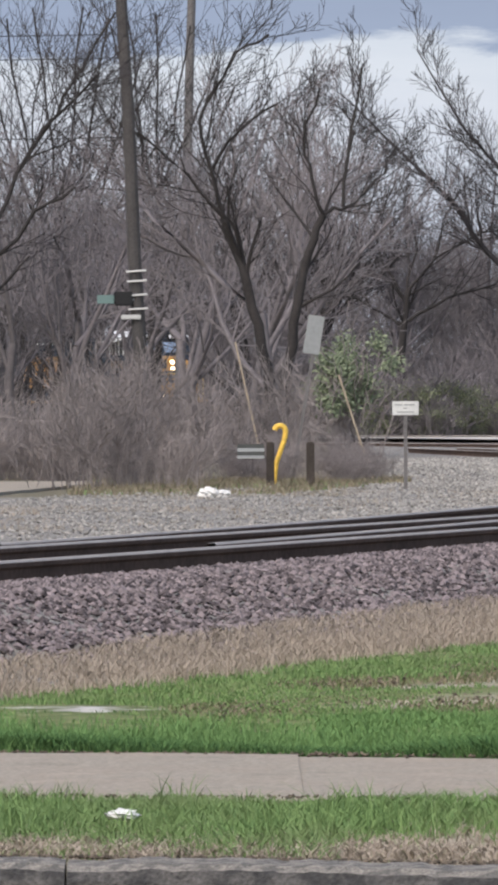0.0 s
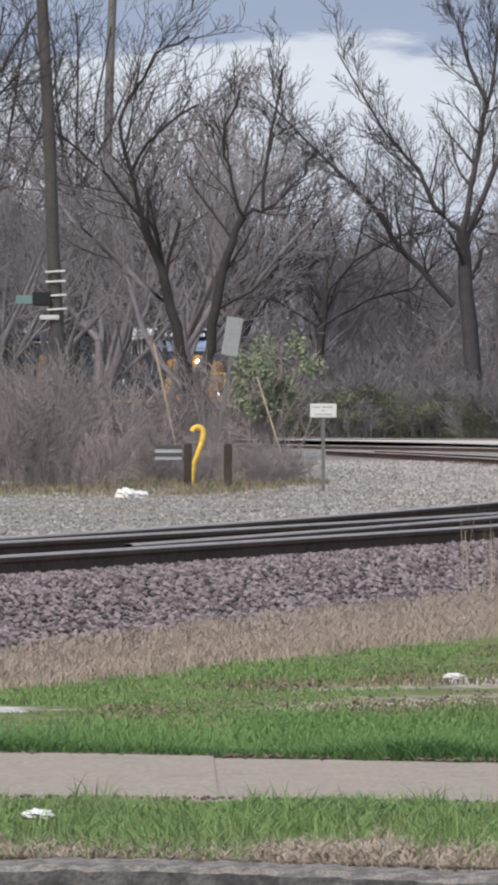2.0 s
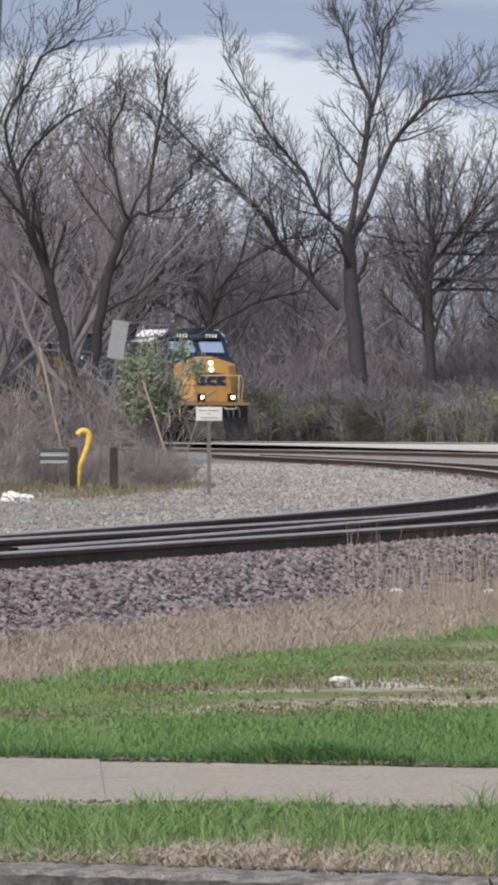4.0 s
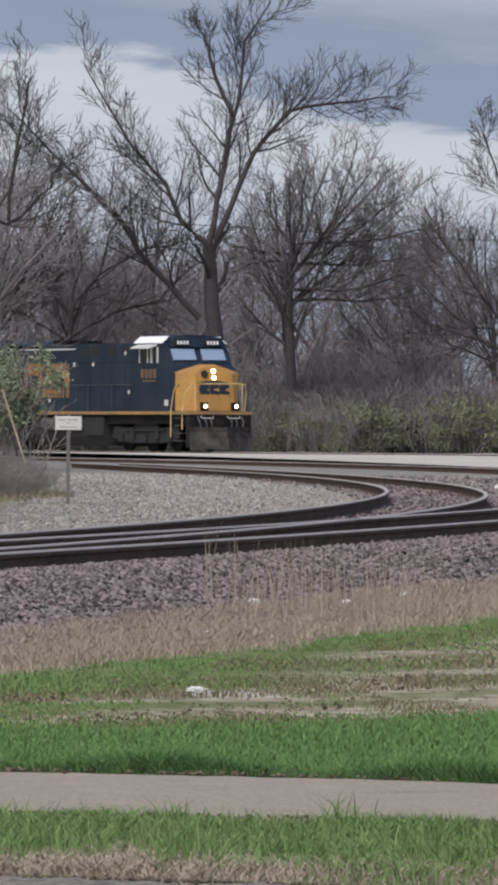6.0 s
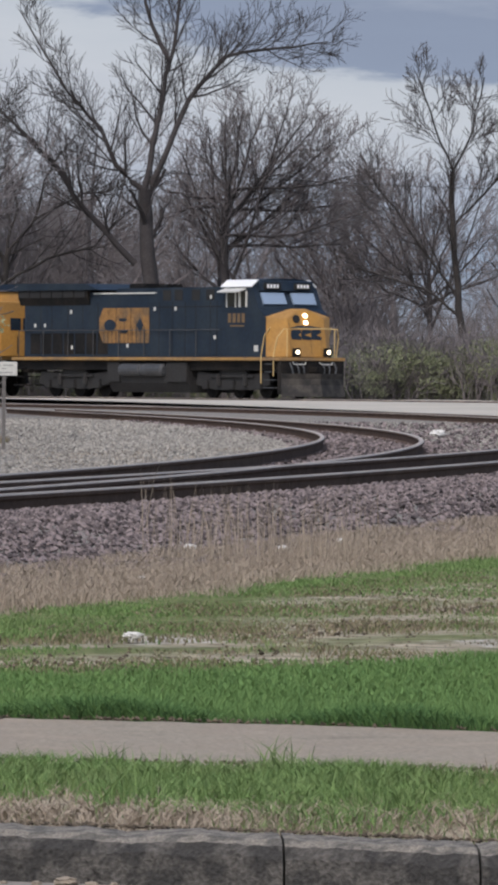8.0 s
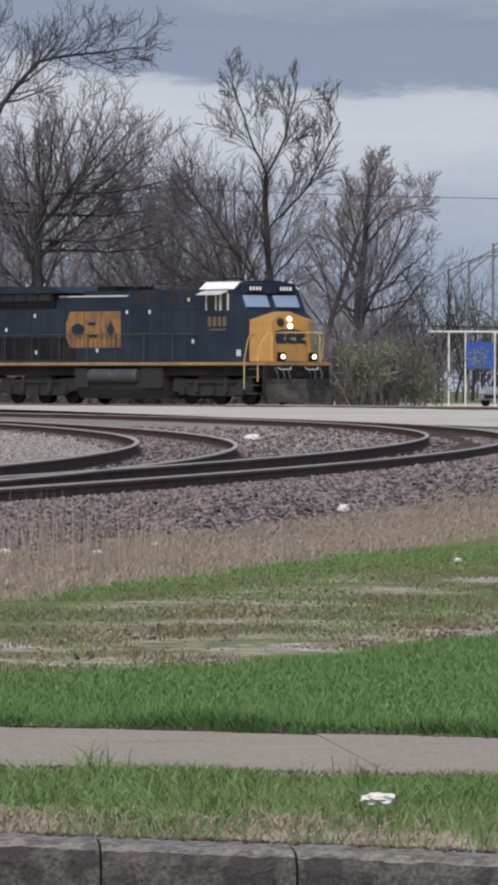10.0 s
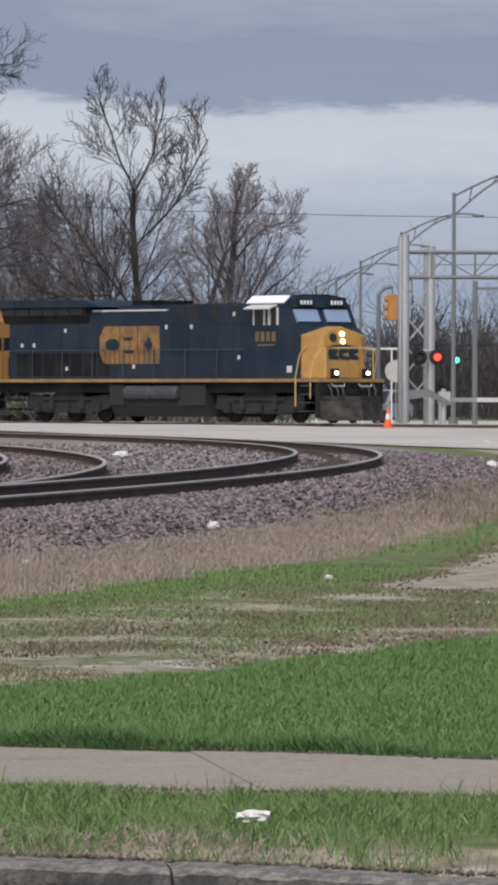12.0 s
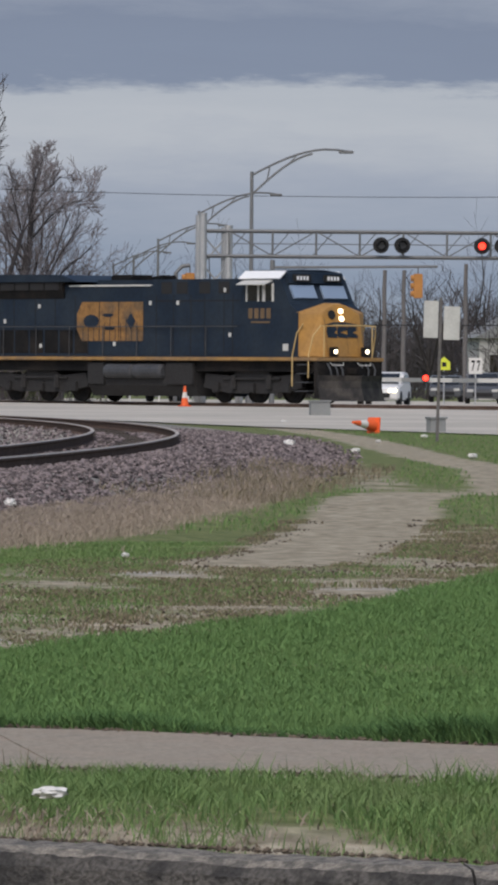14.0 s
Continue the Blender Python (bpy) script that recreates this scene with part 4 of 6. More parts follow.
def build_shrubs():
    rng = random.Random(21)
    # brown thicket beside the tracks
    kinds = [shrub("shrub", pose(-2.4 + 0.5 * i, 112 + 3 * i, 0.38), shrub_mesh(60 + i, 1.8, 1.0, 34, (4, 4), 0.005), None, "leafless brown thicket of thin upright stems", "thicket") for i in range(4)]
    for i in range(64):
        x = rng.uniform(-6.5, -0.5)
        y = rng.uniform(108, 135) if x > -2.3 else rng.uniform(126, 140)
        k = rng.uniform(0.32, 0.55) if i % 4 else rng.uniform(0.55, 0.85)
        copy_thing(kinds[i % 4], pose(x, y, ground_z(x, y), 0, 0, rng.uniform(0, 360))).scale = (k, k, k)
    for i in range(22):
        x, y = rng.uniform(-0.2, 2.2), rng.uniform(119.5, 128)
        k = rng.uniform(0.25, 0.42)
        copy_thing(kinds[i % 4], pose(x, y, ground_z(x, y), 0, 0, rng.uniform(0, 360))).scale = (k * 1.3, k * 1.3, k)
    for i in range(14):
        x, y = rng.uniform(-13, 2.2), rng.uniform(150, 215)
        k = rng.uniform(0.7, 1.2)
        copy_thing(kinds[i % 4], pose(x, y, ground_z(x, y), 0, 0, rng.uniform(0, 360))).scale = (k, k, k)
    # one evergreen bush
    shrub("bush", pose(1.98, 150, 0.42), shrub_mesh(70, 2.4, 0.9, 20, (4, 3), 0.01), leaf_mesh(71, 5200, (0.8, 0.7, 2.7), 0.045, 0.42), "pale green leafy evergreen bush", "green bushes")
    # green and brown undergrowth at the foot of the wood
    low = [shrub("shrub", pose(6 + 3 * i, 338 + 3 * i, 0.7), shrub_mesh(80 + i, 2.6, 1.9, 40, (5, 3), 0.013), leaf_mesh(85 + i, 5200, (2.1, 2.1, 2.3), 0.05), "green-brown undergrowth at the foot of the wood", "undergrowth", LEAF_DARK, BARK_HAZED) for i in range(3)]
    bare = [shrub("shrub", pose(8 + 3 * i, 346 + 3 * i, 0.7), shrub_mesh(90 + i, 4.2, 2.4, 30, (5, 4), 0.012), None, "tall bare brushwood before the trees", "brushwood", twig_mat=BARK_HAZED) for i in range(3)]
    for i in range(84):
        x = rng.uniform(2, 31)
        y = 316 + rng.uniform(0, 26) - max(0, x - 20) * 1.2
        k = rng.uniform(0.45, 1.15)
        copy_thing(low[i % 3], pose(x, y, 0.65, 0, 0, rng.uniform(0, 360))).scale = (k, k, k)
    for i in range(58):
        x = rng.uniform(-16, 34)
        y = 345 + rng.uniform(0, 30)
        k = rng.uniform(0.7, 1.3) if x < 26 else rng.uniform(0.5, 0.8)
        copy_thing(bare[i % 3], pose(x, y, 0.65, 0, 0, rng.uniform(0, 360))).scale = (k, k, k)
    tall = [shrub("shrub", pose(-8 + 2.2 * i, 208 + 8 * i, 0.45), shrub_mesh(100 + i, 2.6, 1.2, 16, (4, 3), 0.0065), None, "tall leafless grey-brown brush before the railway", "tall brush", twig_mat=BRUSH) for i in range(3)]
    for i in range(11):
        y = rng.uniform(150, 235)
        x = rng.choice((-0.04, -0.033, -0.027, -0.02, -0.015)) * y + rng.gauss(0, 0.4)
        k = rng.uniform(0.5, 1.0)
        copy_thing(tall[i % 3], pose(x, y, 0.42, 0, 0, rng.uniform(0, 360))).scale = (k, k, k)
    fill = [shrub_mesh(110 + i, 4.2, 2.2, 20, (4, 3), 0.014) for i in range(3)]

    def brush_mass(name, spots, mat, label):
        """Far brushwood, joined into one mass."""
        verts, faces = [], []
        for n, (x, y, k) in enumerate(spots):
            V, F = fill[n % 3]
            a, o = rng.uniform(0, 6.28), len(verts)
            c, d = math.cos(a) * k * 1.25, math.sin(a) * k * 1.25
            verts += [(x + p[0] * c - p[1] * d, y + p[0] * d + p[1] * c, 0.65 + p[2] * k) for p in V]
            faces += [tuple(q + o for q in f) for f in F]
        tagged(raw(name, verts, faces, mat), label, "brush", kind="stuff")
    brush_mass("wood_brush", [(-18 + i * 1.18 + rng.uniform(-0.8, 0.8), rng.uniform(352, 400), rng.uniform(0.7, 1.5) if i < 34 else rng.uniform(0.5, 0.85)) for i in range(0, 44) if i > 19 or i % 3 == 0], BARK_HAZED, "bare brushwood below the crowns, grey-brown with haze in its colour")
    edge = []
    for i in range(38):
        y = rng.uniform(470, 600)
        edge.append((rng.uniform(0.118, 0.178) * y, y, rng.uniform(0.9, 1.7)))
    brush_mass("far_brush", edge + [(62 + i * 2.6 + rng.uniform(-1, 1), 640 + rng.uniform(-30, 60), rng.uniform(1.2, 2.0)) for i in range(38)], BARK, "bare woodland edge beyond the road crossing")


build_shrubs()


# ---- sky behind everything ----
def build_backdrop():
    m = bpy.data.materials.new("cloudy_sky")
    m.use_nodes = True
    n, l = m.node_tree.nodes, m.node_tree.links
    n.remove(n["Principled BSDF"])
    em, tc, mp = n.new("ShaderNodeEmission"), n.new("ShaderNodeTexCoord"), n.new("ShaderNodeMapping")
    mp.inputs["Scale"].default_value = (0.0016, 1, 0.009)
    l.new(tc.outputs["Object"], mp.inputs[0])
    no, no2 = n.new("ShaderNodeTexNoise"), n.new("ShaderNodeTexNoise")
    no.inputs["Scale"].default_value, no.inputs["Detail"].default_value = 1.3, 7
    no2.inputs["Scale"].default_value, no2.inputs["Detail"].default_value, no2.inputs["Roughness"].default_value = 5.5, 8, 0.66
    sep, hr, add, add2 = n.new("ShaderNodeSeparateXYZ"), n.new("ShaderNodeValToRGB"), n.new("ShaderNodeMath"), n.new("ShaderNodeMath")
    l.new(mp.outputs[0], no.inputs["Vector"])
    l.new(mp.outputs[0], no2.inputs["Vector"])
    l.new(tc.outputs["Object"], sep.inputs[0])
    up = n.new("ShaderNodeMapRange")
    up.inputs[1].default_value, up.inputs[2].default_value = 0, 160
    up.inputs[3].default_value, up.inputs[4].default_value = 0.0, 1.0
    tilt, fall = n.new("ShaderNodeMath"), n.new("ShaderNodeMapRange")
    tilt.operation, fall.interpolation_type = "ADD", "SMOOTHSTEP"
    fall.inputs[1].default_value, fall.inputs[2].default_value = 30, 150
    fall.inputs[3].default_value, fall.inputs[4].default_value = 0, 18
    l.new(sep.outputs[0], fall.inputs[0])
    l.new(fall.outputs[0], tilt.inputs[0])
    l.new(sep.outputs[2], tilt.inputs[1])
    l.new(tilt.outputs[0], up.inputs[0])
    wob = n.new("ShaderNodeMath")
    wob.operation = "MULTIPLY_ADD"
    wob.inputs[1].default_value, wob.inputs[2].default_value = 0.12, -0.06
    l.new(no.outputs[0], wob.inputs[0])
    l.new(up.outputs[0], add.inputs[0])
    l.new(wob.outputs[0], add.inputs[1])
    wob2 = n.new("ShaderNodeMath")
    wob2.operation = "MULTIPLY_ADD"
    wob2.inputs[1].default_value, wob2.inputs[2].default_value = 0.32, -0.16
    l.new(no2.outputs[0], wob2.inputs[0])
    l.new(add.outputs[0], add2.inputs[0])
    l.new(wob2.outputs[0], add2.inputs[1])
    el = hr.color_ramp.elements
    el[0].position, el[0].color = 0.0, (0.42, 0.45, 0.50, 1)
    el[1].position, el[1].color = 1.0, (0.36, 0.4, 0.47, 1)
    for pos, c in ((0.12, (0.34, 0.39, 0.46, 1)), (0.30, (0.26, 0.315, 0.41, 1)), (0.45, (0.36, 0.40, 0.48, 1)), (0.57, (0.47, 0.5, 0.55, 1)), (0.635, (0.44, 0.475, 0.53, 1)), (0.67, (0.23, 0.275, 0.37, 1)), (0.76, (0.22, 0.262, 0.355, 1)), (0.88, (0.33, 0.37, 0.45, 1))):
        e = el.new(pos)
        e.color = c
    l.new(add2.outputs[0], hr.inputs[0])
    west, low, both, veil = n.new("ShaderNodeMapRange"), n.new("ShaderNodeMapRange"), n.new("ShaderNodeMath"), n.new("ShaderNodeMixRGB")
    west.inputs[1].default_value, west.inputs[2].default_value, west.inputs[3].default_value, west.inputs[4].default_value = 20, 130, 1, 0
    low.inputs[1].default_value, low.inputs[2].default_value, low.inputs[3].default_value, low.inputs[4].default_value = 85, 98, 0.85, 0
    both.operation = "MULTIPLY"
    l.new(sep.outputs[0], west.inputs[0])
    l.new(sep.outputs[2], low.inputs[0])
    l.new(west.outputs[0], both.inputs[0])
    l.new(low.outputs[0], both.inputs[1])
    l.new(both.outputs[0], veil.inputs[0])
    l.new(hr.outputs[0], veil.inputs[1])
    veil.inputs[2].default_value = (0.46, 0.485, 0.54, 1)
    l.new(veil.outputs[0], em.inputs[0])
    em.inputs[1].default_value = 1.14
    l.new(em.outputs[0], n["Material Output"].inputs[0])
    V = [(-700, 2000, -10), (1100, 2000, -10), (1100, 2000, 420), (-700, 2000, 420)]
    tagged(raw("backdrop", V, [(0, 1, 2, 3)], m), "cloudy blue-grey spring sky", "sky", kind="structure")


build_backdrop()

# ---- locomotives ----
# x forward from the front plate, y to the left, z up from the rail
def build_locomotive(label, lit=True):
    lamp_look = HEADLIGHT if lit else PALE
    lit_word = "lit" if lit else "unlit"
    loco = base("locomotive", pose(0, 0, 0), label, "locomotive", "locomotives of the train")
    # frame and deck
    bm = bmesh.new()
    prism(bm, ((-21.9, 1.12), (-0.9, 1.12), (-0.9, 1.5), (-21.9, 1.5)), "y", -1.25, 1.25)
    part("underframe", bm, BLACK, loco)
    bm = bmesh.new()
    box(bm, -21.75, -0.8, -1.5, 1.5, 1.5, 1.63, 0.02)
    part("walkway", bm, SILL, loco, "worn yellow walkway edge")
    # cab
    cab_side = ((-5.2, 1.64), (-1.95, 1.64), (-1.95, 3.22), (-2.45, 3.52), (-2.95, 4.38), (-3.1, 4.46), (-5.2, 4.46))
    bm = bmesh.new()
    prism(bm, cab_side, "y", -1.48, 1.48)
    cab = part("cab", bm, BLUE, loco)
    bm = bmesh.new()
    prism(bm, ((-1.5, 4.42), (-1.2, 4.66), (-0.5, 4.74), (0.5, 4.74), (1.2, 4.66), (1.5, 4.42)), "x", -5.25, -3.0)
    part("cab_roof", bm, BLUE, cab)
    for q in (-1, 1):
        bm = bmesh.new()
        prism(bm, ((q * 1.53, 4.42), (q * 1.21, 4.69), (q * 1.17, 4.66), (q * 1.5, 4.39)), "x", -5.28, -2.98)
        part("roof_panel", bm, WHITE, cab, "pale sloping roof panel")
    bm = bmesh.new()
    prism(bm, ((-3.02, 4.2), (-2.72, 4.25), (-2.85, 4.62), (-3.02, 4.66)), "y", -1.25, 1.25)
    part("visor", bm, BLUE, cab)
    for y0, y1 in ((-1.08, -0.32), (0.32, 1.08)):
        bm = bmesh.new()
        box(bm, -2.80, -2.66, y0, y1, 4.3, 4.56, 0.02)
        board = part("number_board", bm, DARK, cab, "dark number board with pale figures")
        bm = bmesh.new()
        for k in range(4):
            a = y0 + 0.1 + k * 0.145
            box(bm, -2.662, -2.65, a, a + 0.09, 4.36, 4.5)
        part("figures", bm, WHITE, board)
    for y0, y1 in ((-1.22, -0.16), (0.16, 1.22)):
        bm = bmesh.new()
        vs = [(-2.535, y0, 3.7), (-2.535, y1, 3.7), (-2.8, y1, 4.15), (-2.8, y0, 4.15)]
        off = Vector((0.05, 0, 0.03))
        f = [bm.verts.new(Vector(v) + off) for v in vs] + [bm.verts.new(Vector(v) - off) for v in vs]
        for q in ((0, 1, 2, 3), (7, 6, 5, 4), (0, 4, 5, 1), (1, 5, 6, 2), (2, 6, 7, 3), (3, 7, 4, 0)):
            bm.faces.new([f[i] for i in q])
        part("windshield", bm, SKY_GLASS, cab, "windscreen pane with the sky's reflection in its pale blue colour")
    for y in (-1, 1):
        bm = bmesh.new()
        box(bm, -4.85, -3.35, y * 1.475 - 0.012, y * 1.475 + 0.012, 3.62, 4.22)
        win = part("side_window", bm, DARK_GLASS, cab)
        for x0, x1 in ((-4.88, -4.8), (-4.22, -4.14), (-3.95, -3.8), (-3.42, -3.32)):
            bm = bmesh.new()
            box(bm, x0, x1, y * 1.49 - 0.02, y * 1.49 + 0.02, 3.6, 4.24)
            part("window_frame", bm, PALE, win)
        bm = bmesh.new()
        prism(bm, ((y * 1.47, 4.36), (y * 1.86, 4.22), (y * 1.86, 4.18), (y * 1.47, 4.31)), "x", -5.0, -3.4)
        part("awning", bm, PALE, cab, "pale sun awning over the side window")
        bm = bmesh.new()
        for k in range(4):
            box(bm, -4.75 + k * 0.34, -4.52 + k * 0.34, y * 1.482 - 0.006, y * 1.482 + 0.006, 3.0, 3.36)
        box(bm, -4.6, -3.55, y * 1.482 - 0.006, y * 1.482 + 0.006, 2.84, 2.9)
        part("cab_figures", bm, DULL_GOLD, cab, "faded figures as plain bars")
        bm = bmesh.new()
        box(bm, -2.8, -2.5, y * 1.482 - 0.006, y * 1.482 + 0.006, 1.86, 2.1)
        part("notice", bm, PALE, cab)
    # nose
    bm = bmesh.new()
    lower = [(-1.97, -1.47), (-1.92, -1.47), (-1.22, -0.86), (-1.22, 0.86), (-1.92, 1.47), (-1.97, 1.47)]
    zt = [3.24, 3.22, 3.16, 3.16, 3.22, 3.24]
    lo = [bm.verts.new((x + (0.1 if x > -1.5 else 0), y, 1.635)) for x, y in lower]
    hi = [bm.verts.new((x - (0.205 if x > -1.5 else 0), y, z)) for (x, y), z in zip(lower, zt)]
    ridge = [bm.verts.new((-1.97, -0.35, 3.56)), bm.verts.new((-1.487, -0.3, 3.47)), bm.verts.new((-1.487, 0.3, 3.47)), bm.verts.new((-1.97, 0.35, 3.56))]
    bm.faces.new(lo[::-1])
    for i in range(6):
        if i != 2:
            bm.faces.new((lo[i], lo[(i + 1) % 6], hi[(i + 1) % 6], hi[i]) if i != 5 else (lo[5], lo[0], hi[0], ridge[0], ridge[3], hi[5]))
    bm.faces.new((lo[2], lo[3], hi[3], ridge[2], ridge[1], hi[2]))
    bm.faces.new((hi[0], hi[1], ridge[0]))
    bm.faces.new((hi[1], hi[2], ridge[1], ridge[0]))
    bm.faces.new((ridge[0], ridge[1], ridge[2], ridge[3]))
    bm.faces.new((ridge[3], ridge[2], hi[3], hi[4]))
    bm.faces.new((hi[4], hi[5], ridge[3]))
    bmesh.ops.recalc_face_normals(bm, faces=bm.faces[:])
    bmesh.ops.bevel(bm, geom=bm.edges[:], offset=0.03, segments=2, affect="EDGES")
    nose = part("nose", bm, YELLOW, loco, "bright yellow nose")

    def on_nose(b):
        """Leans a flat shape back with the sloping nose front."""
        for v in b.verts:
            v.co.x += 1.22 - 1.12 - 0.2 * (v.co.z - 1.635)
        return b

    for y0, z1 in ((-0.8, 3.0), (0.62, 2.9), (0.15, 2.3)):
        bm = bmesh.new()
        box(bm, -1.23, -1.205, y0, y0 + 0.03, 1.75, z1)
        part("door_seam", on_nose(bm), YELLOW_WORN, nose)
    bm = bmesh.new()
    rod(bm, (-1.24, -0.42, 3.14), (-1.18, -0.42, 3.14), 0.16, n=16)
    part("bell_grille", on_nose(bm), DARK, nose)
    for z in (3.27, 3.0):
        bm = bmesh.new()
        rod(bm, (-1.26, 0.0, z), (-1.16, 0.0, z), 0.085, n=16)
        part("headlight", on_nose(bm), lamp_look, nose, lit_word + " round headlight")
    # emblem on the nose as plain shapes
    bm = bmesh.new()
    prism(bm, ((-0.78, 2.78), (0.55, 2.74), (0.72, 2.8), (0.1, 2.89), (-0.4, 2.87)), "x", -1.225, -1.205)
    emb = part("emblem", on_nose(bm), BLUE, nose, "dark blue emblem of plain shapes")
    for y0, cut in ((-0.7, 0.12), (-0.22, -0.1), (0.24, 0.0)):
        bm = bmesh.new()
        prism(bm, ((y0, 2.34), (y0 + 0.42, 2.32), (y0 + 0.45, 2.43), (y0 + 0.2 + cut, 2.52), (y0 + 0.45, 2.6), (y0 + 0.43, 2.72), (y0 + 0.02, 2.72), (y0 - 0.04, 2.52)), "x", -1.225, -1.205)
        part("emblem_shape", on_nose(bm), BLUE, emb)
    for y in (-0.72, 0.72):
        bm = bmesh.new()
        box(bm, -1.0, -0.8, y - 0.14, y + 0.14, 1.66, 2.0, 0.02)
        lamp = part("ditch_light", bm, BLACK, loco)
        bm = bmesh.new()
        rod(bm, (-0.83, y, 1.84), (-0.77, y, 1.84), 0.075, n=14)
        part("lens", bm, lamp_look, lamp, lit_word + " lens")
    # long hood
    bm = bmesh.new()
    prism(bm, ((-20.9, 1.64), (-5.2, 1.64), (-5.2, 4.42), (-10.4, 4.42), (-10.4, 4.2), (-15.2, 4.2), (-16.0, 4.34), (-20.9, 4.34)), "y", -1.36, 1.36)
    hood = part("long_hood", bm, BLUE, loco)
    bm = bmesh.new()
    prism(bm, ((-1.38, 3.75), (-1.5, 4.05), (-1.52, 4.36), (1.52, 4.36), (1.5, 4.05), (1.38, 3.75)), "x", -21.2, -15.6)
    part("radiator", bm, BLACK, hood, "dark overhanging radiator section")
    bm = bmesh.new()
    prism(bm, ((-21.4, 4.36), (-14.6, 4.36), (-15.6, 4.62), (-21.3, 4.66)), "y", -1.6, 1.6)
    part("radiator_wing", bm, BLUE, hood, "broad dark roof wing over the radiator")
    for y in (-1, 1):
        for k in range(6):
            bm = bmesh.new()
            box(bm, -21.1 + 0.9 * k, -20.3 + 0.9 * k, y * 1.5 - 0.03, y * 1.5 + 0.03, 4.06, 4.34)
            part("radiator_screen", bm, DARK, hood)
    bm = bmesh.new()
    box(bm, -14.4, -10.6, -0.85, 0.85, 4.2, 4.42, 0.04)
    part("roof_hatch", bm, BLUE, hood)
    bm = bmesh.new()
    box(bm, -15.3, -10.5, -1.4, -1.1, 4.18, 4.24)
    box(bm, -15.3, -10.5, 1.1, 1.4, 4.18, 4.24)
    part("ledge", bm, PALE, hood, "pale roof ledge")
    bm = bmesh.new()
    box(bm, -14.0, -12.7, -0.5, 0.5, 4.2, 4.62, 0.05)
    part("exhaust", bm, BLACK, hood)
    bm = bmesh.new()
    for k in range(3):
        rod(bm, (-11.9, -0.2 + 0.2 * k, 4.5), (-11.2, -0.25 + 0.25 * k, 4.5), 0.05, 0.11, n=10)
    box(bm, -11.7, -11.4, -0.3, 0.3, 4.2, 4.48)
    part("horn", bm, BLACK, hood)
    for y in (-1, 1):
        for x in (-9.9, -9.0, -7.7, -6.6):
            bm = bmesh.new()
            box(bm, x, x + 0.62, y * 1.362 - 0.006, y * 1.362 + 0.006, 3.9, 4.32)
            part("intake_grille", bm, DARK, hood)
        for x in [-20.4 + 0.9 * i for i in range(7)]:
            bm = bmesh.new()
            box(bm, x, x + 0.8, y * 1.362 - 0.006, y * 1.362 + 0.006, 1.75, 2.6)
            part("louvre", bm, BLACK, hood)
        bm = bmesh.new()
        for x in (-19.6, -18.7, -17.4, -16.2, -15.0, -10.2, -9.2, -8.2, -7.4, -6.3, -5.8):
            box(bm, x, x + 0.03, y * 1.363 - 0.004, y * 1.363 + 0.004, 1.7, 3.85)
        box(bm, -20.8, -5.3, y * 1.363 - 0.004, y * 1.363 + 0.004, 2.72, 2.75)
        box(bm, -10.3, -5.3, y * 1.363 - 0.004, y * 1.363 + 0.004, 3.62, 3.66)
        part("door_seam", bm, DARK, hood)
        for x, z in ((-10.6, 3.5), (-9.0, 3.5), (-6.3, 3.95), (-17.2, 3.4), (-19.3, 2.85), (-17.1, 1.95), (-6.0, 2.35), (-20.1, 2.85), (-12.7, 2.02)):
            bm = bmesh.new()
            box(bm, x, x + 0.14, y * 1.368 - 0.01, y * 1.368 + 0.01, z, z + 0.15)
            part("latch", bm, PALE, hood, "small pale latch")
        # side emblem: three faded yellow blocks with dark notches, as plain shapes
        emblem = None
        for x0, x1, cut in ((-14.85, -13.55, 0.3), (-13.5, -12.4, 0.0), (-12.35, -10.95, 0.0)):
            bm = bmesh.new()
            prism(bm, ((x0 + cut, 2.2), (x1, 2.2), (x1, 3.62), (x0 + cut, 3.62), (x0, 3.62 - cut * 1.4), (x0, 2.2 + cut * 1.4)) if cut else ((x0, 2.2), (x1, 2.2), (x1, 3.62), (x0, 3.62)), "y", y * 1.37 - 0.006, y * 1.37 + 0.006)
            block = part("emblem_shape" if emblem else "emblem", bm, EMBLEM, emblem or hood, "" if emblem else "weathered yellow emblem of plain shapes")
            emblem = emblem or block
        for cx, cz, rx, rz, sides in ((-14.0, 2.92, 0.46, 0.24, 12), (-13.0, 3.14, 0.36, 0.07, 6), (-12.9, 2.66, 0.36, 0.07, 6), (-11.65, 2.92, 0.28, 0.3, 4)):
            bm = bmesh.new()
            prism(bm, [(cx + rx * math.cos(6.2832 * q / sides), cz + rz * math.sin(6.2832 * q / sides)) for q in range(sides)], "y", y * 1.382 - 0.004, y * 1.382 + 0.004)
            part("emblem_cut", bm, BLUE, emblem)
        bm = bmesh.new()
        for k in range(11):
            x = -14.5 + 0.32 * k
            box(bm, x, x + 0.03, y * 1.382 - 0.003, y * 1.382 + 0.003, 2.2, 2.5 + 0.7 * ((x * 7.3) % 1))
        tagged(part("wear_streak", bm, BLUE, emblem), kind="stuff")
        # handrail along the walkway
        bm = bmesh.new()
        for x in [-21.2 + 2.0 * i for i in range(8)]:
            rod(bm, (x, y * 1.46, 1.6), (x, y * 1.46, 2.72), 0.018, n=5)
        rod(bm, (-21.2, y * 1.46, 2.72), (-5.4, y * 1.46, 2.72), 0.018, n=5)
        part("handrail", bm, TANK, loco)
        # front stairs with their rails
        bm = bmesh.new()
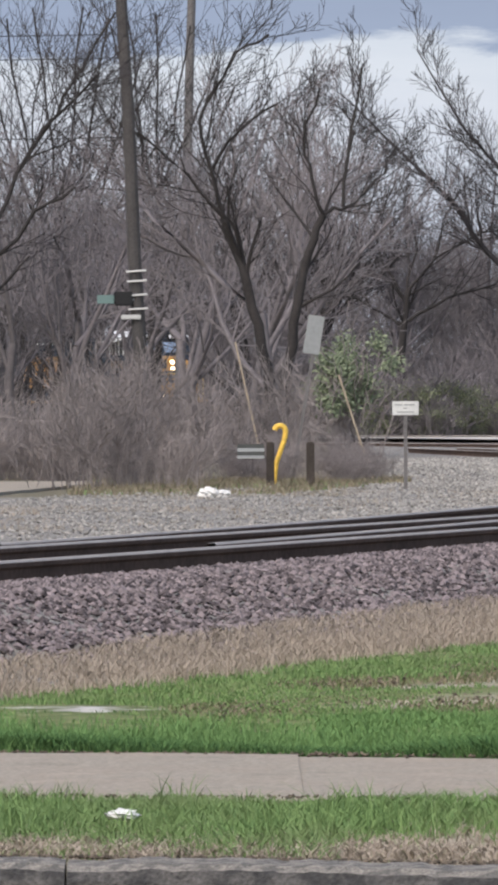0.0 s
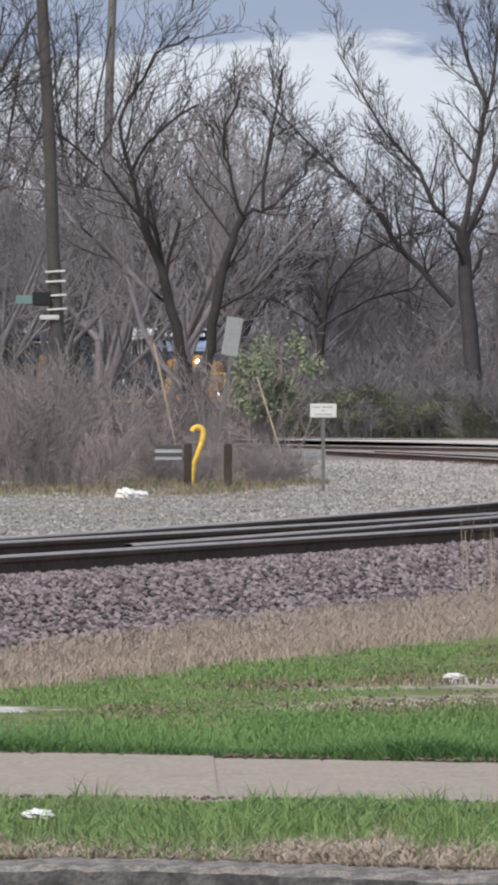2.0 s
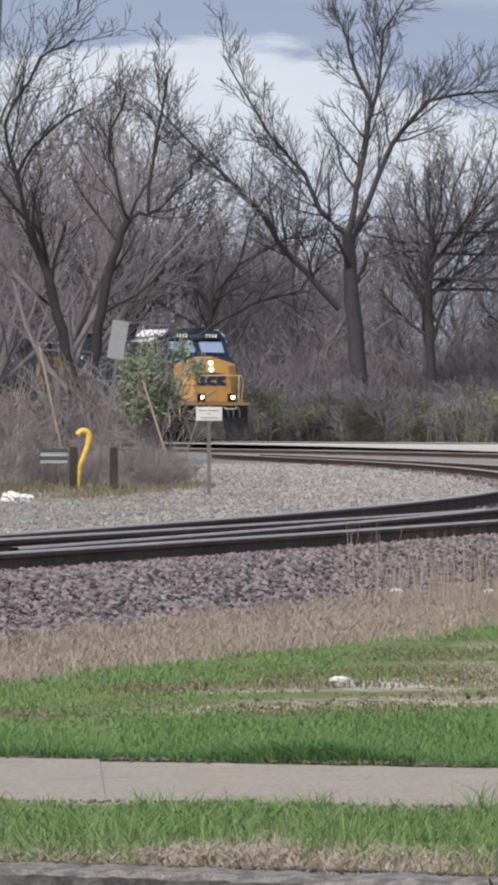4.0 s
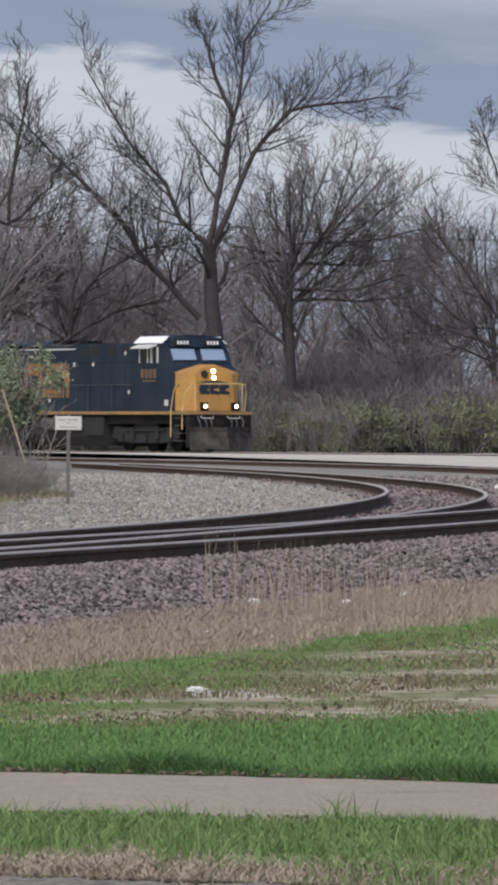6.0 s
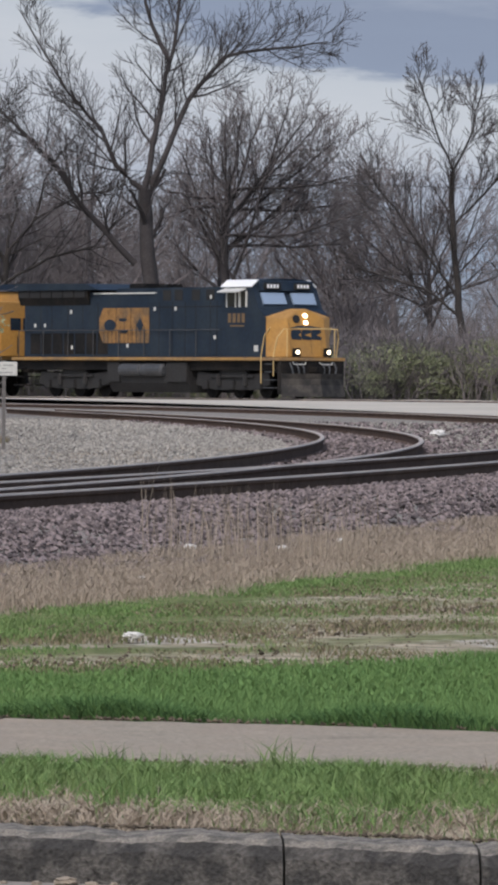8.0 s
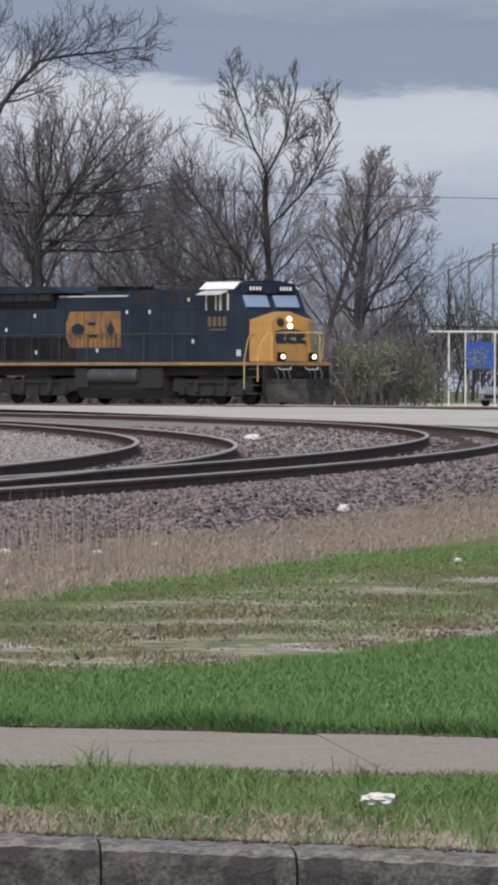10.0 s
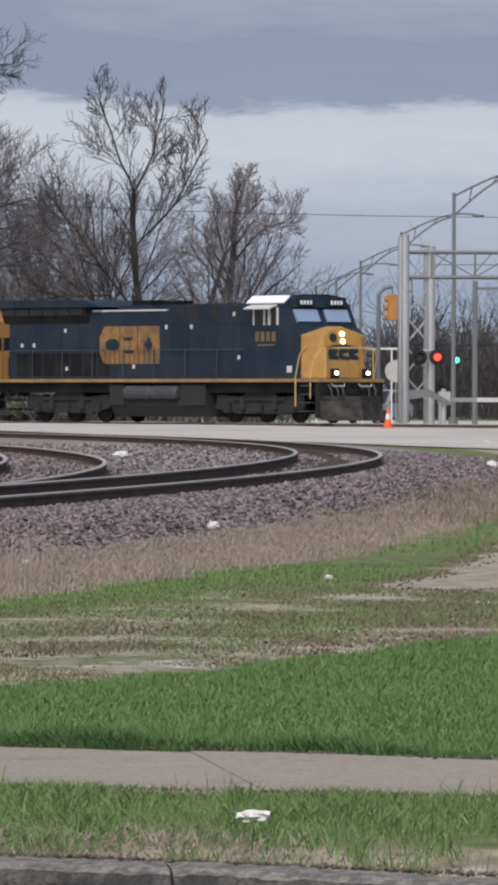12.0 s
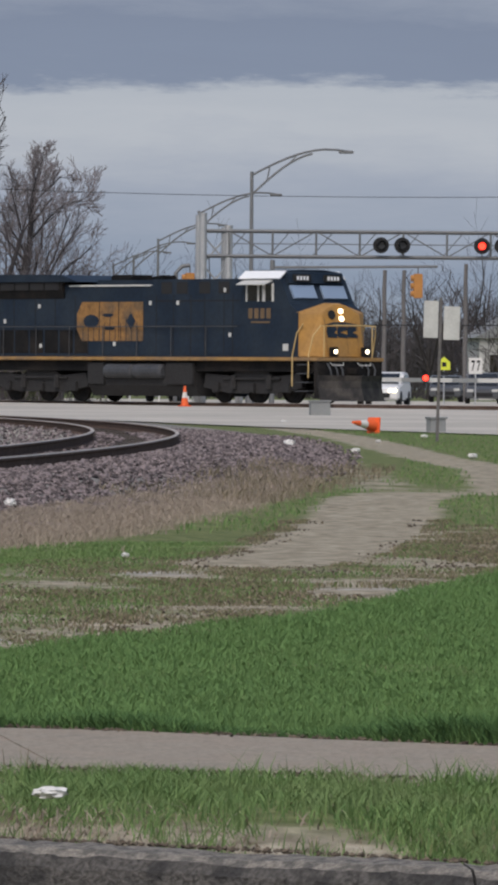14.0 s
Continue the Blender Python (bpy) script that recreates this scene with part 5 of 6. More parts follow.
        for k in range(4):
            box(bm, -2.2 + 0.04 * k, -1.45, y * 1.18 - 0.25, y * 1.18 + 0.25, 0.42 + 0.31 * k, 0.46 + 0.31 * k)
        stairs = part("stairs", bm, TANK, loco)
        bm = bmesh.new()
        bend(bm, ((-2.25, y * 1.5, 0.6), (-2.25, y * 1.5, 1.7), (-2.0, y * 1.5, 2.5), (-1.75, y * 1.42, 2.8)), 0.025)
        part("grab_rail", bm, RAIL_PAINT, stairs, "pale yellow grab rail")
        bm = bmesh.new()
        bend(bm, ((-1.4, y * 1.46, 0.9), (-1.4, y * 1.46, 1.7), (-1.2, y * 1.42, 2.4), (-1.0, y * 1.25, 2.74), (-0.98, y * 0.6, 2.76)), 0.025)
        part("grab_rail", bm, RAIL_PAINT, stairs, "pale yellow grab rail")
        bm = bmesh.new()
        for k in range(3):
            box(bm, -21.6, -20.9, y * 1.2 - 0.25, y * 1.2 + 0.25, 0.45 + 0.35 * k, 0.5 + 0.35 * k)
        part("rear_stairs", bm, BLACK, loco)
    bm = bmesh.new()
    rod(bm, (-0.98, -0.6, 2.76), (-0.98, 0.6, 2.76), 0.025, n=6)
    for y in (-1.1, 1.1):
        rod(bm, (-0.98, y, 1.6), (-0.98, y, 2.76), 0.022, n=6)
    part("front_rail", bm, RAIL_PAINT, loco)
    # pilot and plough
    bm = bmesh.new()
    prism(bm, ((-1.45, 0.18), (-1.45, 1.5), (1.45, 1.5), (1.45, 0.18)), "x", -1.1, -0.85)
    part("pilot", bm, BLACK, loco)
    bm = bmesh.new()
    fs = []
    for y0, y1, x0, x1 in ((-1.45, 0, -0.8, -0.2), (0, 1.45, -0.2, -0.8)):
        rows = []
        for z, out in ((0.1, 0.12), (0.3, 0.06), (0.55, -0.04), (0.8, -0.06), (1.0, 0.0)):
            rows.append([bm.verts.new(p) for p in ((x0 + out, y0, z), (x1 + out, y1, z), (x1 + out - 0.08, y1, z), (x0 + out - 0.08, y0, z))])
        for lo, hi in zip(rows, rows[1:]):
            for k in range(4):
                fs.append(bm.faces.new((lo[k], lo[(k + 1) % 4], hi[(k + 1) % 4], hi[k])))
        fs += [bm.faces.new(rows[0][::-1]), bm.faces.new(rows[-1])]
    bmesh.ops.recalc_face_normals(bm, faces=fs)
    part("snow_plough", bm, PLOUGH, loco, "curved dusty black plough blade")
    bm = bmesh.new()
    box(bm, -0.9, -0.2, -0.16, 0.16, 1.02, 1.27, 0.04)
    part("coupler", bm, BLACK, loco)
    for y in (-1.05, -0.75, -0.5, 0.45, 0.7, 1.0):
        bm = bmesh.new()
        bend(bm, ((-0.85, y, 1.42), (-0.68, y, 1.2), (-0.66, y * 0.95, 0.95), (-0.75, y * 0.9, 0.82)), 0.035)
        part("air_hose", bm, TANK, loco)
    for y in (-0.62, 0.62):
        bm = bmesh.new()
        bend(bm, ((-0.85, y - 0.3, 1.45), (-0.78, y - 0.25, 1.36), (-0.78, y + 0.25, 1.36), (-0.85, y + 0.3, 1.45)), 0.02)
        part("uncoupling_lever", bm, PALE, loco)
    bm = bmesh.new()
    box(bm, -22.2, -21.6, -0.16, 0.16, 0.98, 1.25, 0.04)
    part("rear_coupler", bm, BLACK, loco)
    # fuel tank and air tanks
    bm = bmesh.new()
    prism(bm, ((-1.3, 0.6), (-1.3, 1.3), (1.3, 1.3), (1.3, 0.6), (1.1, 0.22), (-1.1, 0.22)), "x", -14.2, -8.0)
    part("fuel_tank", bm, TRUCK, loco)
    for y in (-1, 1):
        for x0, x1 in ((-14.2, -13.2), (-9.6, -8.0)):
            bm = bmesh.new()
            box(bm, x0, x1, y * 1.33 - 0.06, y * 1.33 + 0.06, 0.62, 1.42, 0.03)
            part("equipment_box", bm, TRUCK, loco)
    for y in (-1.34, 1.34):
        for x0 in (-13.0, -11.3):
            bm = bmesh.new()
            rod(bm, (x0, y, 1.12), (x0 + 1.5, y, 1.12), 0.26, n=14)
            rod(bm, (x0 - 0.07, y, 1.12), (x0, y, 1.12), 0.17, 0.26, n=14)
            rod(bm, (x0 + 1.5, y, 1.12), (x0 + 1.57, y, 1.12), 0.26, 0.17, n=14)
            part("air_tank", bm, TANK, loco, "dark grey cylinder tank")
    # trucks
    axles = []
    for cx in (-4.95, -17.3):
        bm = bmesh.new()
        for y in (-1.02, 1.02):
            prism(bm, ((cx - 2.8, 0.55), (cx - 2.65, 1.05), (cx - 1.2, 0.95), (cx - 0.7, 1.18), (cx + 0.7, 1.18), (cx + 1.2, 0.95), (cx + 2.65, 1.05), (cx + 2.8, 0.55), (cx + 1.3, 0.34), (cx - 1.3, 0.34)), "y", y - 0.09, y + 0.09)
        box(bm, cx - 0.5, cx + 0.5, -1.0, 1.0, 0.6, 1.12)
        truck = part("truck_frame", bm, TRUCK, loco)
        bm = bmesh.new()
        for y in (-1.15, 1.15):
            for dx in (-2.0, 0, 2.0):
                box(bm, cx + dx - 0.2, cx + dx + 0.2, y - 0.06, y + 0.06, 0.36, 0.72, 0.03)
            for dx in (-1.0, 1.0):
                rod(bm, (cx + dx, y, 0.5), (cx + dx, y, 0.98), 0.13, n=10)
            rod(bm, (cx - 1.6, y, 0.86), (cx + 1.6, y, 0.86), 0.05, n=6)
        part("spring_gear", bm, TRUCK, truck)
        for dx in (-2.0, 0, 2.0):
            bm = bmesh.new()
            for y in (-0.75, 0.75):
                rod(bm, (0, y - 0.06, 0), (0, y + 0.06, 0), 0.533, n=24)
                for k in range(5):
                    a = k * 1.2566
                    rod(bm, (0.3 * math.cos(a), y - 0.075, 0.3 * math.sin(a)), (0.3 * math.cos(a), y + 0.075, 0.3 * math.sin(a)), 0.07, n=6)
            rod(bm, (0, -0.9, 0), (0, 0.9, 0), 0.09, n=10)
            w = part("wheelset", bm, BLACK, loco)
            w.matrix_basis = pose(cx + dx, 0, 0.533)
            axles.append(w)
    return loco, axles


LEAD, LEAD_AXLES = build_locomotive("dark blue diesel locomotive with yellow nose and lit headlights")
TRAIL, TRAIL_AXLES = build_locomotive("second dark blue locomotive coupled tail first, with a yellow hood end", False)
# the yellow hood end of the second one, which leads
bm = bmesh.new()
prism(bm, ((-21.9, 1.64), (-20.6, 1.64), (-20.6, 4.36), (-21.3, 4.36), (-21.45, 3.95), (-21.9, 3.9)), "y", -1.34, 1.34)
bmesh.ops.bevel(bm, geom=bm.edges[:], offset=0.04, segments=2, affect="EDGES")
END = part("hood_end", bm, YELLOW, TRAIL, "yellow hood end with a dark emblem")
bm = bmesh.new()
for y0 in (-0.85, -0.25, 0.35):
    box(bm, -21.92, -21.9, y0, y0 + 0.5, 2.75, 3.25, 0.006)
part("emblem", bm, BLUE, END)
for y0 in (-0.5, 0.0, 0.5):
    bm = bmesh.new()
    box(bm, -21.92, -21.9, y0 - 0.02, y0 + 0.02, 1.75, 2.5)
    part("door_seam", bm, DARK, END)

# ---- things at the road crossing ----
def build_gantry():
    g = base("signal_gantry", pose(32.35, 270.0, 0.6), "grey steel railway signal gantry with a lattice beam over the road", "signal gantry")
    for x, top in ((0.0, 7.15), (0.96, 6.7)):
        bm = bmesh.new()
        rod(bm, (x, 0, 0), (x, 0, top), 0.15, n=12)
        rod(bm, (x, 0, 0), (x, 0, 0.12), 0.32, n=12)
        rod(bm, (x, 0, top), (x, 0, top + 0.05), 0.17, n=12)
        part("post", bm, STEEL, g)
        bm = bmesh.new()
        rod(bm, (x, 1.3, 0), (x, 1.3, top), 0.12, n=10)
        part("post", bm, STEEL, g)
    bm = bmesh.new()
    for z in (0.9, 2.0, 3.1, 4.2, 5.3):
        rod(bm, (0, 0.1, z), (0.96, 0.1, z + 1.1), 0.035, n=5)
        rod(bm, (0, 0.1, z + 1.1), (0.96, 0.1, z), 0.035, n=5)
    part("tower_bracing", bm, STEEL, g)
    for y in (0.0, 1.3):
        for z in (5.62, 6.55):
            bm = bmesh.new()
            rod(bm, (0.1, y, z), (22, y - 3.0, z), 0.06, n=8)
            part("chord", bm, STEEL_DARK, g)
    for k in range(13):
        x = 0.96 + 1.6 * k
        y = -0.136 * x
        bm = bmesh.new()
        rod(bm, (x, y, 5.62), (x, y, 6.55), 0.045, n=6)
        part("upright", bm, STEEL_DARK, g)
        bm = bmesh.new()
        z0, z1 = (5.62, 6.55) if k % 2 else (6.55, 5.62)
        rod(bm, (x, y, z0), (x + 1.6, y - 0.218, z1), 0.025, n=5)
        part("diagonal", bm, STEEL_DARK, g)
        bm = bmesh.new()
        rod(bm, (x, y + 1.3, 5.62), (x + 0.8, y + 1.2, 6.55), 0.02, n=5)
        part("diagonal", bm, STEEL_DARK, g)
    bm = bmesh.new()
    rod(bm, (0.96, 1.1, 6.1), (22, -1.9, 6.1), 0.02, n=5)
    part("cable_tray", bm, STEEL_DARK, g)

    def lamp(x, y, z, lit):
        bm = bmesh.new()
        rod(bm, (x, y, z), (x, y - 0.04, z), 0.3, n=20)
        plate = part("lamp_plate", bm, DARK, g, "round black lamp backing")
        bm = bmesh.new()
        rod(bm, (x, y - 0.04, z), (x, y - 0.12, z), 0.13, n=16)
        part("lens", bm, RED_LIGHT if lit else TANK, plate, "lit red lens" if lit else "unlit lens")
        bm = bmesh.new()
        for i in range(9):
            a, b = radians(10 + 20 * i), radians(30 + 20 * i)
            v = [bm.verts.new((x + 0.17 * math.cos(q), yy, z + 0.17 * math.sin(q))) for q in (a, b) for yy in (y - 0.04, y - 0.3)]
            bm.faces.new((v[0], v[1], v[3], v[2]))
        part("hood", bm, DARK, plate)
    for x, z, lit in ((6.5, 6.05, False), (7.28, 6.05, False), (10.2, 6.05, True), (10.95, 6.05, False), (0.48, 2.65, False), (1.16, 2.66, True)):
        lamp(x, -0.25 - (0.136 * x if z > 4 else 0.1), z, lit)
    bm = bmesh.new()
    rod(bm, (0.4, -0.2, 2.9), (1.3, -0.2, 2.9), 0.04, n=6)
    box(bm, 1.25, 1.45, -0.2, 0.05, 0, 0.9, 0.02)
    part("lamp_arm", bm, STEEL, g)


def build_mast(name, x, y, h, group, arm=True):
    m = base(name, pose(x, y, 0.7), "slim grey steel street light mast with a curved truss arm", "street light", group)
    bm = bmesh.new()
    rod(bm, (0, 0, 0), (0, 0, h), 0.11, 0.07, n=10)
    rod(bm, (0, 0, 0), (0, 0, 0.3), 0.2, n=10)
    part("mast", bm, STEEL_DARK, m)
    up, low = [], []
    for i in range(9):
        t = i / 8
        up.append((3.0 * t, 0, h - 0.15 + 1.1 * math.sin(t * 1.45)))
        low.append((2.5 * t, 0, h - 0.95 + 1.75 * math.sin(t * 1.35)))
    up += [(3.5, 0, h + 0.93), (4.0, 0, h + 0.86)]
    for pts in (up, low):
        bm = bmesh.new()
        bend(bm, pts, 0.045, 6)
        part("arm_tube", bm, STEEL_DARK, m)
    bm = bmesh.new()
    for i in (2, 5):
        rod(bm, up[i], low[i], 0.03, n=5)
    part("arm_strut", bm, STEEL_DARK, m)
    bm = bmesh.new()
    box(bm, 3.6, 4.2, -0.13, 0.13, h + 0.78, h + 0.9, 0.03)
    part("lamp_head", bm, STEEL_DARK, m)


def build_traffic_light(x, y, z, lit, arm):
    m = base("traffic_light", pose(x, y, z), "orange-yellow traffic light hanging over the crossing", "traffic light", "traffic lights")
    bm = bmesh.new()
    box(bm, -0.18, 0.18, -0.12, 0.12, -0.5, 0.5, 0.03)
    part("housing", bm, SIGNAL_ORANGE, m)
    for k in range(3):
        bm = bmesh.new()
        rod(bm, (-0.19, 0, 0.32 - 0.32 * k), (-0.3, 0, 0.32 - 0.32 * k), 0.12, n=12)
        part("visor", bm, SIGNAL_ORANGE, m)
    bm = bmesh.new()
    rod(bm, (0, 0, 0.5), (0, 0, 0.8), 0.03, n=6)
    if arm:
        rod(bm, (-6, 0, 0.7), (0.8, 0, 0.8), 0.055, n=8)
        rod(bm, (-6, 0, 0.6 - z), (-6, 0, 1.0), 0.12, 0.1, n=10)
    else:
        bend(bm, ((0, 0, 0.8), (-0.3, 0, 0.75), (-0.53, 0, 0.5), (-0.53, 0, -z + 0.6)), 0.08, 8)
    part("arm", bm, STEEL_DARK, m)


def build_gate():
    g = base("crossing_gate", pose(33.6, 268.5, 0.58), "lowered red and white railway crossing gate arm", "crossing gate")
    bm = bmesh.new()
    rod(bm, (0, 0, 0), (0, 0, 1.5), 0.1, n=10)
    box(bm, -0.2, 0.25, -0.2, 0.2, 0.9, 1.4, 0.03)
    part("stand", bm, STEEL, g)
    bm = bmesh.new()
    prism(bm, ((-1.3, 1.45), (-0.6, 1.5), (0.2, 1.05), (0.2, 0.9), (-0.6, 1.2), (-1.3, 1.1)), "y", -0.25, -0.18)
    part("counterweight", bm, STEEL_DARK, g)
    for k in range(12):
        bm = bmesh.new()
        box(bm, 0.3 + 0.95 * k, 0.3 + 0.95 * (k + 1), -0.03, 0.03, 1.02, 1.18)
        part("arm_band", bm, PALE if k % 2 else GREY_BOX, g)


def build_gate_lamp():
    e = base("gate_lamp", pose(40.5, 268.45, 1.75), "small lit red warning lamp on the gate arm", "warning lamp")
    bm = bmesh.new()
    rod(bm, (0, 0.06, 0), (0, -0.02, 0), 0.15, n=14)
    part("housing", bm, DARK, e)
    bm = bmesh.new()
    rod(bm, (0, -0.02, 0), (0, -0.06, 0), 0.11, 0.07, n=14)
    part("lens", bm, RED_LIGHT, e, "lit red lens")


def build_post_sign(name, m, label, category, post_h, boards, mats, tilt=0.0):
    s = base(name, m, label, category)
    bm = bmesh.new()
    prism(bm, ((-0.028, -0.02), (0.028, -0.02), (0.028, 0.02), (-0.028, 0.02)), "z", -0.2, post_h)
    part("post", bm, mats[0], s)
    for x0, x1, z0, z1 in boards:
        bm = bmesh.new()
        box(bm, x0, x1, -0.036, -0.024, z0, z1, 0.004)
        part("board", bm, mats[1], s)
    return s


def build_cone(m, label):
    c = base("traffic_cone", m, label, "traffic cone", "traffic cones")
    bm = bmesh.new()
    box(bm, -0.18, 0.18, -0.18, 0.18, 0, 0.04, 0.01)
    part("foot", bm, ORANGE, c)
    for z0, z1, mat, name in ((0.04, 0.3, ORANGE, "body"), (0.3, 0.5, PAPER, "band"), (0.5, 0.72, ORANGE, "tip")):
        bm = bmesh.new()
        rod(bm, (0, 0, z0), (0, 0, z1), 0.145 - 0.16 * z0, 0.145 - 0.16 * z1, n=16)
        part(name, bm, mat, c)


def build_box(m, w, d, h, label):
    e = base("utility_box", m, label, "utility box", "utility boxes")
    bm = bmesh.new()
    box(bm, -w / 2, w / 2, -d / 2, d / 2, -0.05, h * 0.88, 0.01)
    part("body", bm, GREY_BOX, e)
    bm = bmesh.new()
    box(bm, -w / 2 - 0.03, w / 2 + 0.03, -d / 2 - 0.03, d / 2 + 0.03, h * 0.88, h, 0.01)
    part("lid", bm, GREY_BOX, e)


def build_car(m, paint, label, lights=None, tall=0.0):
    c = base("car", m, label, "car", "cars waiting at the crossing")
    bm = bmesh.new()
    prism(bm, ((-2.2, 0.3), (2.2, 0.3), (2.25, 0.7), (1.9, 0.88), (0.95, 0.95), (0.35, 1.42 + tall), (-1.1, 1.46 + tall), (-1.95, 1.0), (-2.25, 0.9)), "y", -0.87, 0.87)
    bmesh.ops.bevel(bm, geom=bm.edges[:], offset=0.07, segments=2, affect="EDGES")
    part("body", bm, paint, c)
    bm = bmesh.new()
    prism(bm, ((0.98, 0.97), (0.42, 1.36 + tall), (0.46, 1.4 + tall), (1.04, 0.99)), "y", -0.72, 0.72)
    part("windscreen", bm, DARK_GLASS, c)
    bm = bmesh.new()
    prism(bm, ((0.8, 0.98), (0.32, 1.34 + tall), (-1.05, 1.36 + tall), (-1.7, 1.0)), "y", -0.885, 0.885)
    part("side_glass", bm, DARK_GLASS, c)
    for x in (-1.4, 1.4):
        for y in (-0.8, 0.8):
            bm = bmesh.new()
            rod(bm, (x, y - 0.1, 0.33), (x, y + 0.1, 0.33), 0.33, n=16)
            part("wheel", bm, DARK, c)
    for y in (-0.62, 0.62):
        bm = bmesh.new()
        box(bm, 2.16, 2.27, y - 0.16, y + 0.16, 0.62, 0.76, 0.02)
        part("headlight", bm, HEADLIGHT if lights else PALE, c)
    bm = bmesh.new()
    box(bm, 2.18, 2.28, -0.5, 0.5, 0.4, 0.58, 0.02)
    part("grille", bm, DARK, c)


def build_utility_pole(m, h, r, label, brackets=False, lean=(0.0, 0.0)):
    p = base("utility_pole", m, label, "utility pole", "utility poles")
    bm = bmesh.new()
    bend(bm, [(lean[0] * k / 8 + 0.02 * math.sin(k * 1.7), lean[1] * k / 8, h * k / 8 - 0.1) for k in range(9)], r * 1.1, 12, r * 0.8)
    part("pole", bm, POLE_DARK if brackets else POLE, p)
    if brackets:
        for z in (3.75, 4.1, 4.45, 4.7):
            bm = bmesh.new()
            x = lean[0] * z / h
            rod(bm, (x - 0.24, -0.2, z), (x + 0.26, -0.2, z + 0.03), 0.025, n=6)
            part("bracket", bm, PAPER, p, "white bracket bands")
        bm = bmesh.new()
        box(bm, -0.78, -0.3, -0.25, -0.05, 3.85, 4.2, 0.03)
        part("lamp_box", bm, DARK, p, "dark box on the pole")
        bm = bmesh.new()
        box(bm, -0.6, -0.1, -0.24, -0.1, 3.5, 3.62, 0.02)
        part("lower_box", bm, PALE, p)
    return p


build_gantry()
for mx, my in ((37.78, 298.6), (43.7, 366.4), (49.7, 437.2), (54.5, 494.0), (56.9, 529.0)):
    build_mast("street_light", mx, my, 9.5, "row of street lights")
build_traffic_light(44.42, 296.7, 5.55, False, True)
build_traffic_light(32.83, 278.1, 5.2, False, False)
build_gate()
build_gate_lamp()
build_cone(pose(29.76, 253.3, ground_z(29.76, 253.3) + 0.03, 0, 0, 20), "upright orange traffic cone with a white band on the road")
build_cone(pose(23.0, 160.0, ground_z(23.0, 160.0) + 0.17, 8, 84, 228), "orange traffic cone fallen over on the grass")
build_box(pose(29.0, 213.0, ground_z(29.0, 213.0) + 0.03), 0.58, 0.4, 0.44, "squat grey utility box at the road edge")
build_box(pose(24.6, 161.5, ground_z(24.6, 161.5), 0, 0, 12), 0.36, 0.3, 0.36, "small grey-brown utility box behind the sign post")
build_post_sign("road_sign", pose(21.8, 143.0, ground_z(21.8, 143.0), 0, 1.2, 0), "two blank grey sign backs on one slanted dark post", "road sign", 2.85, ((-0.34, -0.05, 2.05, 2.78), (0.06, 0.38, 2.02, 2.68)), (POLE, PALE))
school = base("road_sign", pose(50.05, 326.2, 0.6), "yellow-green five-sided warning sign on a thin post", "road sign")
bm = bmesh.new()
rod(bm, (0, 0, 0), (0, 0, 2.2), 0.03, n=6)
part("post", bm, STEEL, school)
bm = bmesh.new()
prism(bm, ((-0.28, 1.6), (0.28, 1.6), (0.28, 1.95), (0, 2.2), (-0.28, 1.95)), "y", -0.05, -0.035)
part("board", bm, SIGN_YELLOW, school)
bm = bmesh.new()
box(bm, -0.1, 0.1, -0.06, -0.052, 1.75, 1.95)
box(bm, -0.2, 0.2, -0.05, -0.035, 1.35, 1.52)
part("marking", bm, DARK, school)
plate = build_post_sign("road_sign", pose(53.0, 335.8, 0.6), "white road sign with dark bars", "road sign", 2.3, ((-0.32, 0.32, 1.45, 2.2),), (STEEL, PAPER))
bm = bmesh.new()
for bx in (-0.2, 0.05):
    box(bm, bx, bx + 0.16, -0.044, -0.038, 1.98, 2.08)
    prism(bm, ((bx + 0.02, 1.6), (bx + 0.07, 1.6), (bx + 0.16, 2.0), (bx + 0.11, 2.0)), "y", -0.044, -0.038)
part("bars", bm, DARK, plate)
disc = base("road_sign", pose(32.5, 274.1, 0.6), "round pale sign back on a thin pole", "road sign")
bm = bmesh.new()
rod(bm, (0, 0, 0), (0, 0, 2.6), 0.03, n=6)
part("post", bm, STEEL, disc)
bm = bmesh.new()
rod(bm, (0, -0.04, 2.15), (0, -0.06, 2.15), 0.42, n=24)
part("board", bm, PALE, disc)
build_car(pose(60.8, 395.4, 0.62, 0, 0, -100), CAR_DARK, "dark car waiting at the crossing")
build_car(pose(58.1, 365.5, 0.58, 0, 0, -100), CAR_DARK, "dark pickup-like car waiting at the crossing", tall=0.15)
build_car(pose(43.6, 300.5, 0.58, 0, 0, -105), CAR_WHITE, "white car with lit headlights at the crossing", True)
build_car(pose(41.6, 357.6, 0.6, 0, 0, -120), CAR_GREY, "silver car parked beyond the railway", tall=0.2)
build_utility_pole(pose(60.3, 415.6, 0.6), 7.6, 0.14, "grey wooden utility pole beyond the road")
build_utility_pole(pose(61.4, 415.5, 0.6), 7.6, 0.14, "grey wooden utility pole beyond the road")
build_utility_pole(pose(64.9, 415.0, 0.6), 8.0, 0.14, "grey wooden utility pole beyond the road")
build_utility_pole(pose(39.6, 418.0, 0.6), 4.6, 0.1, "short pale pole at the edge of the wood")
panel = base("awning", pose(36.6, 328.0, 0.6), "dark blue fabric panel on thin white posts", "awning")
bm = bmesh.new()
box(bm, -0.55, 0.75, -0.04, 0.04, 1.75, 2.95, 0.01)
part("panel", bm, BLUE_PANEL, panel)
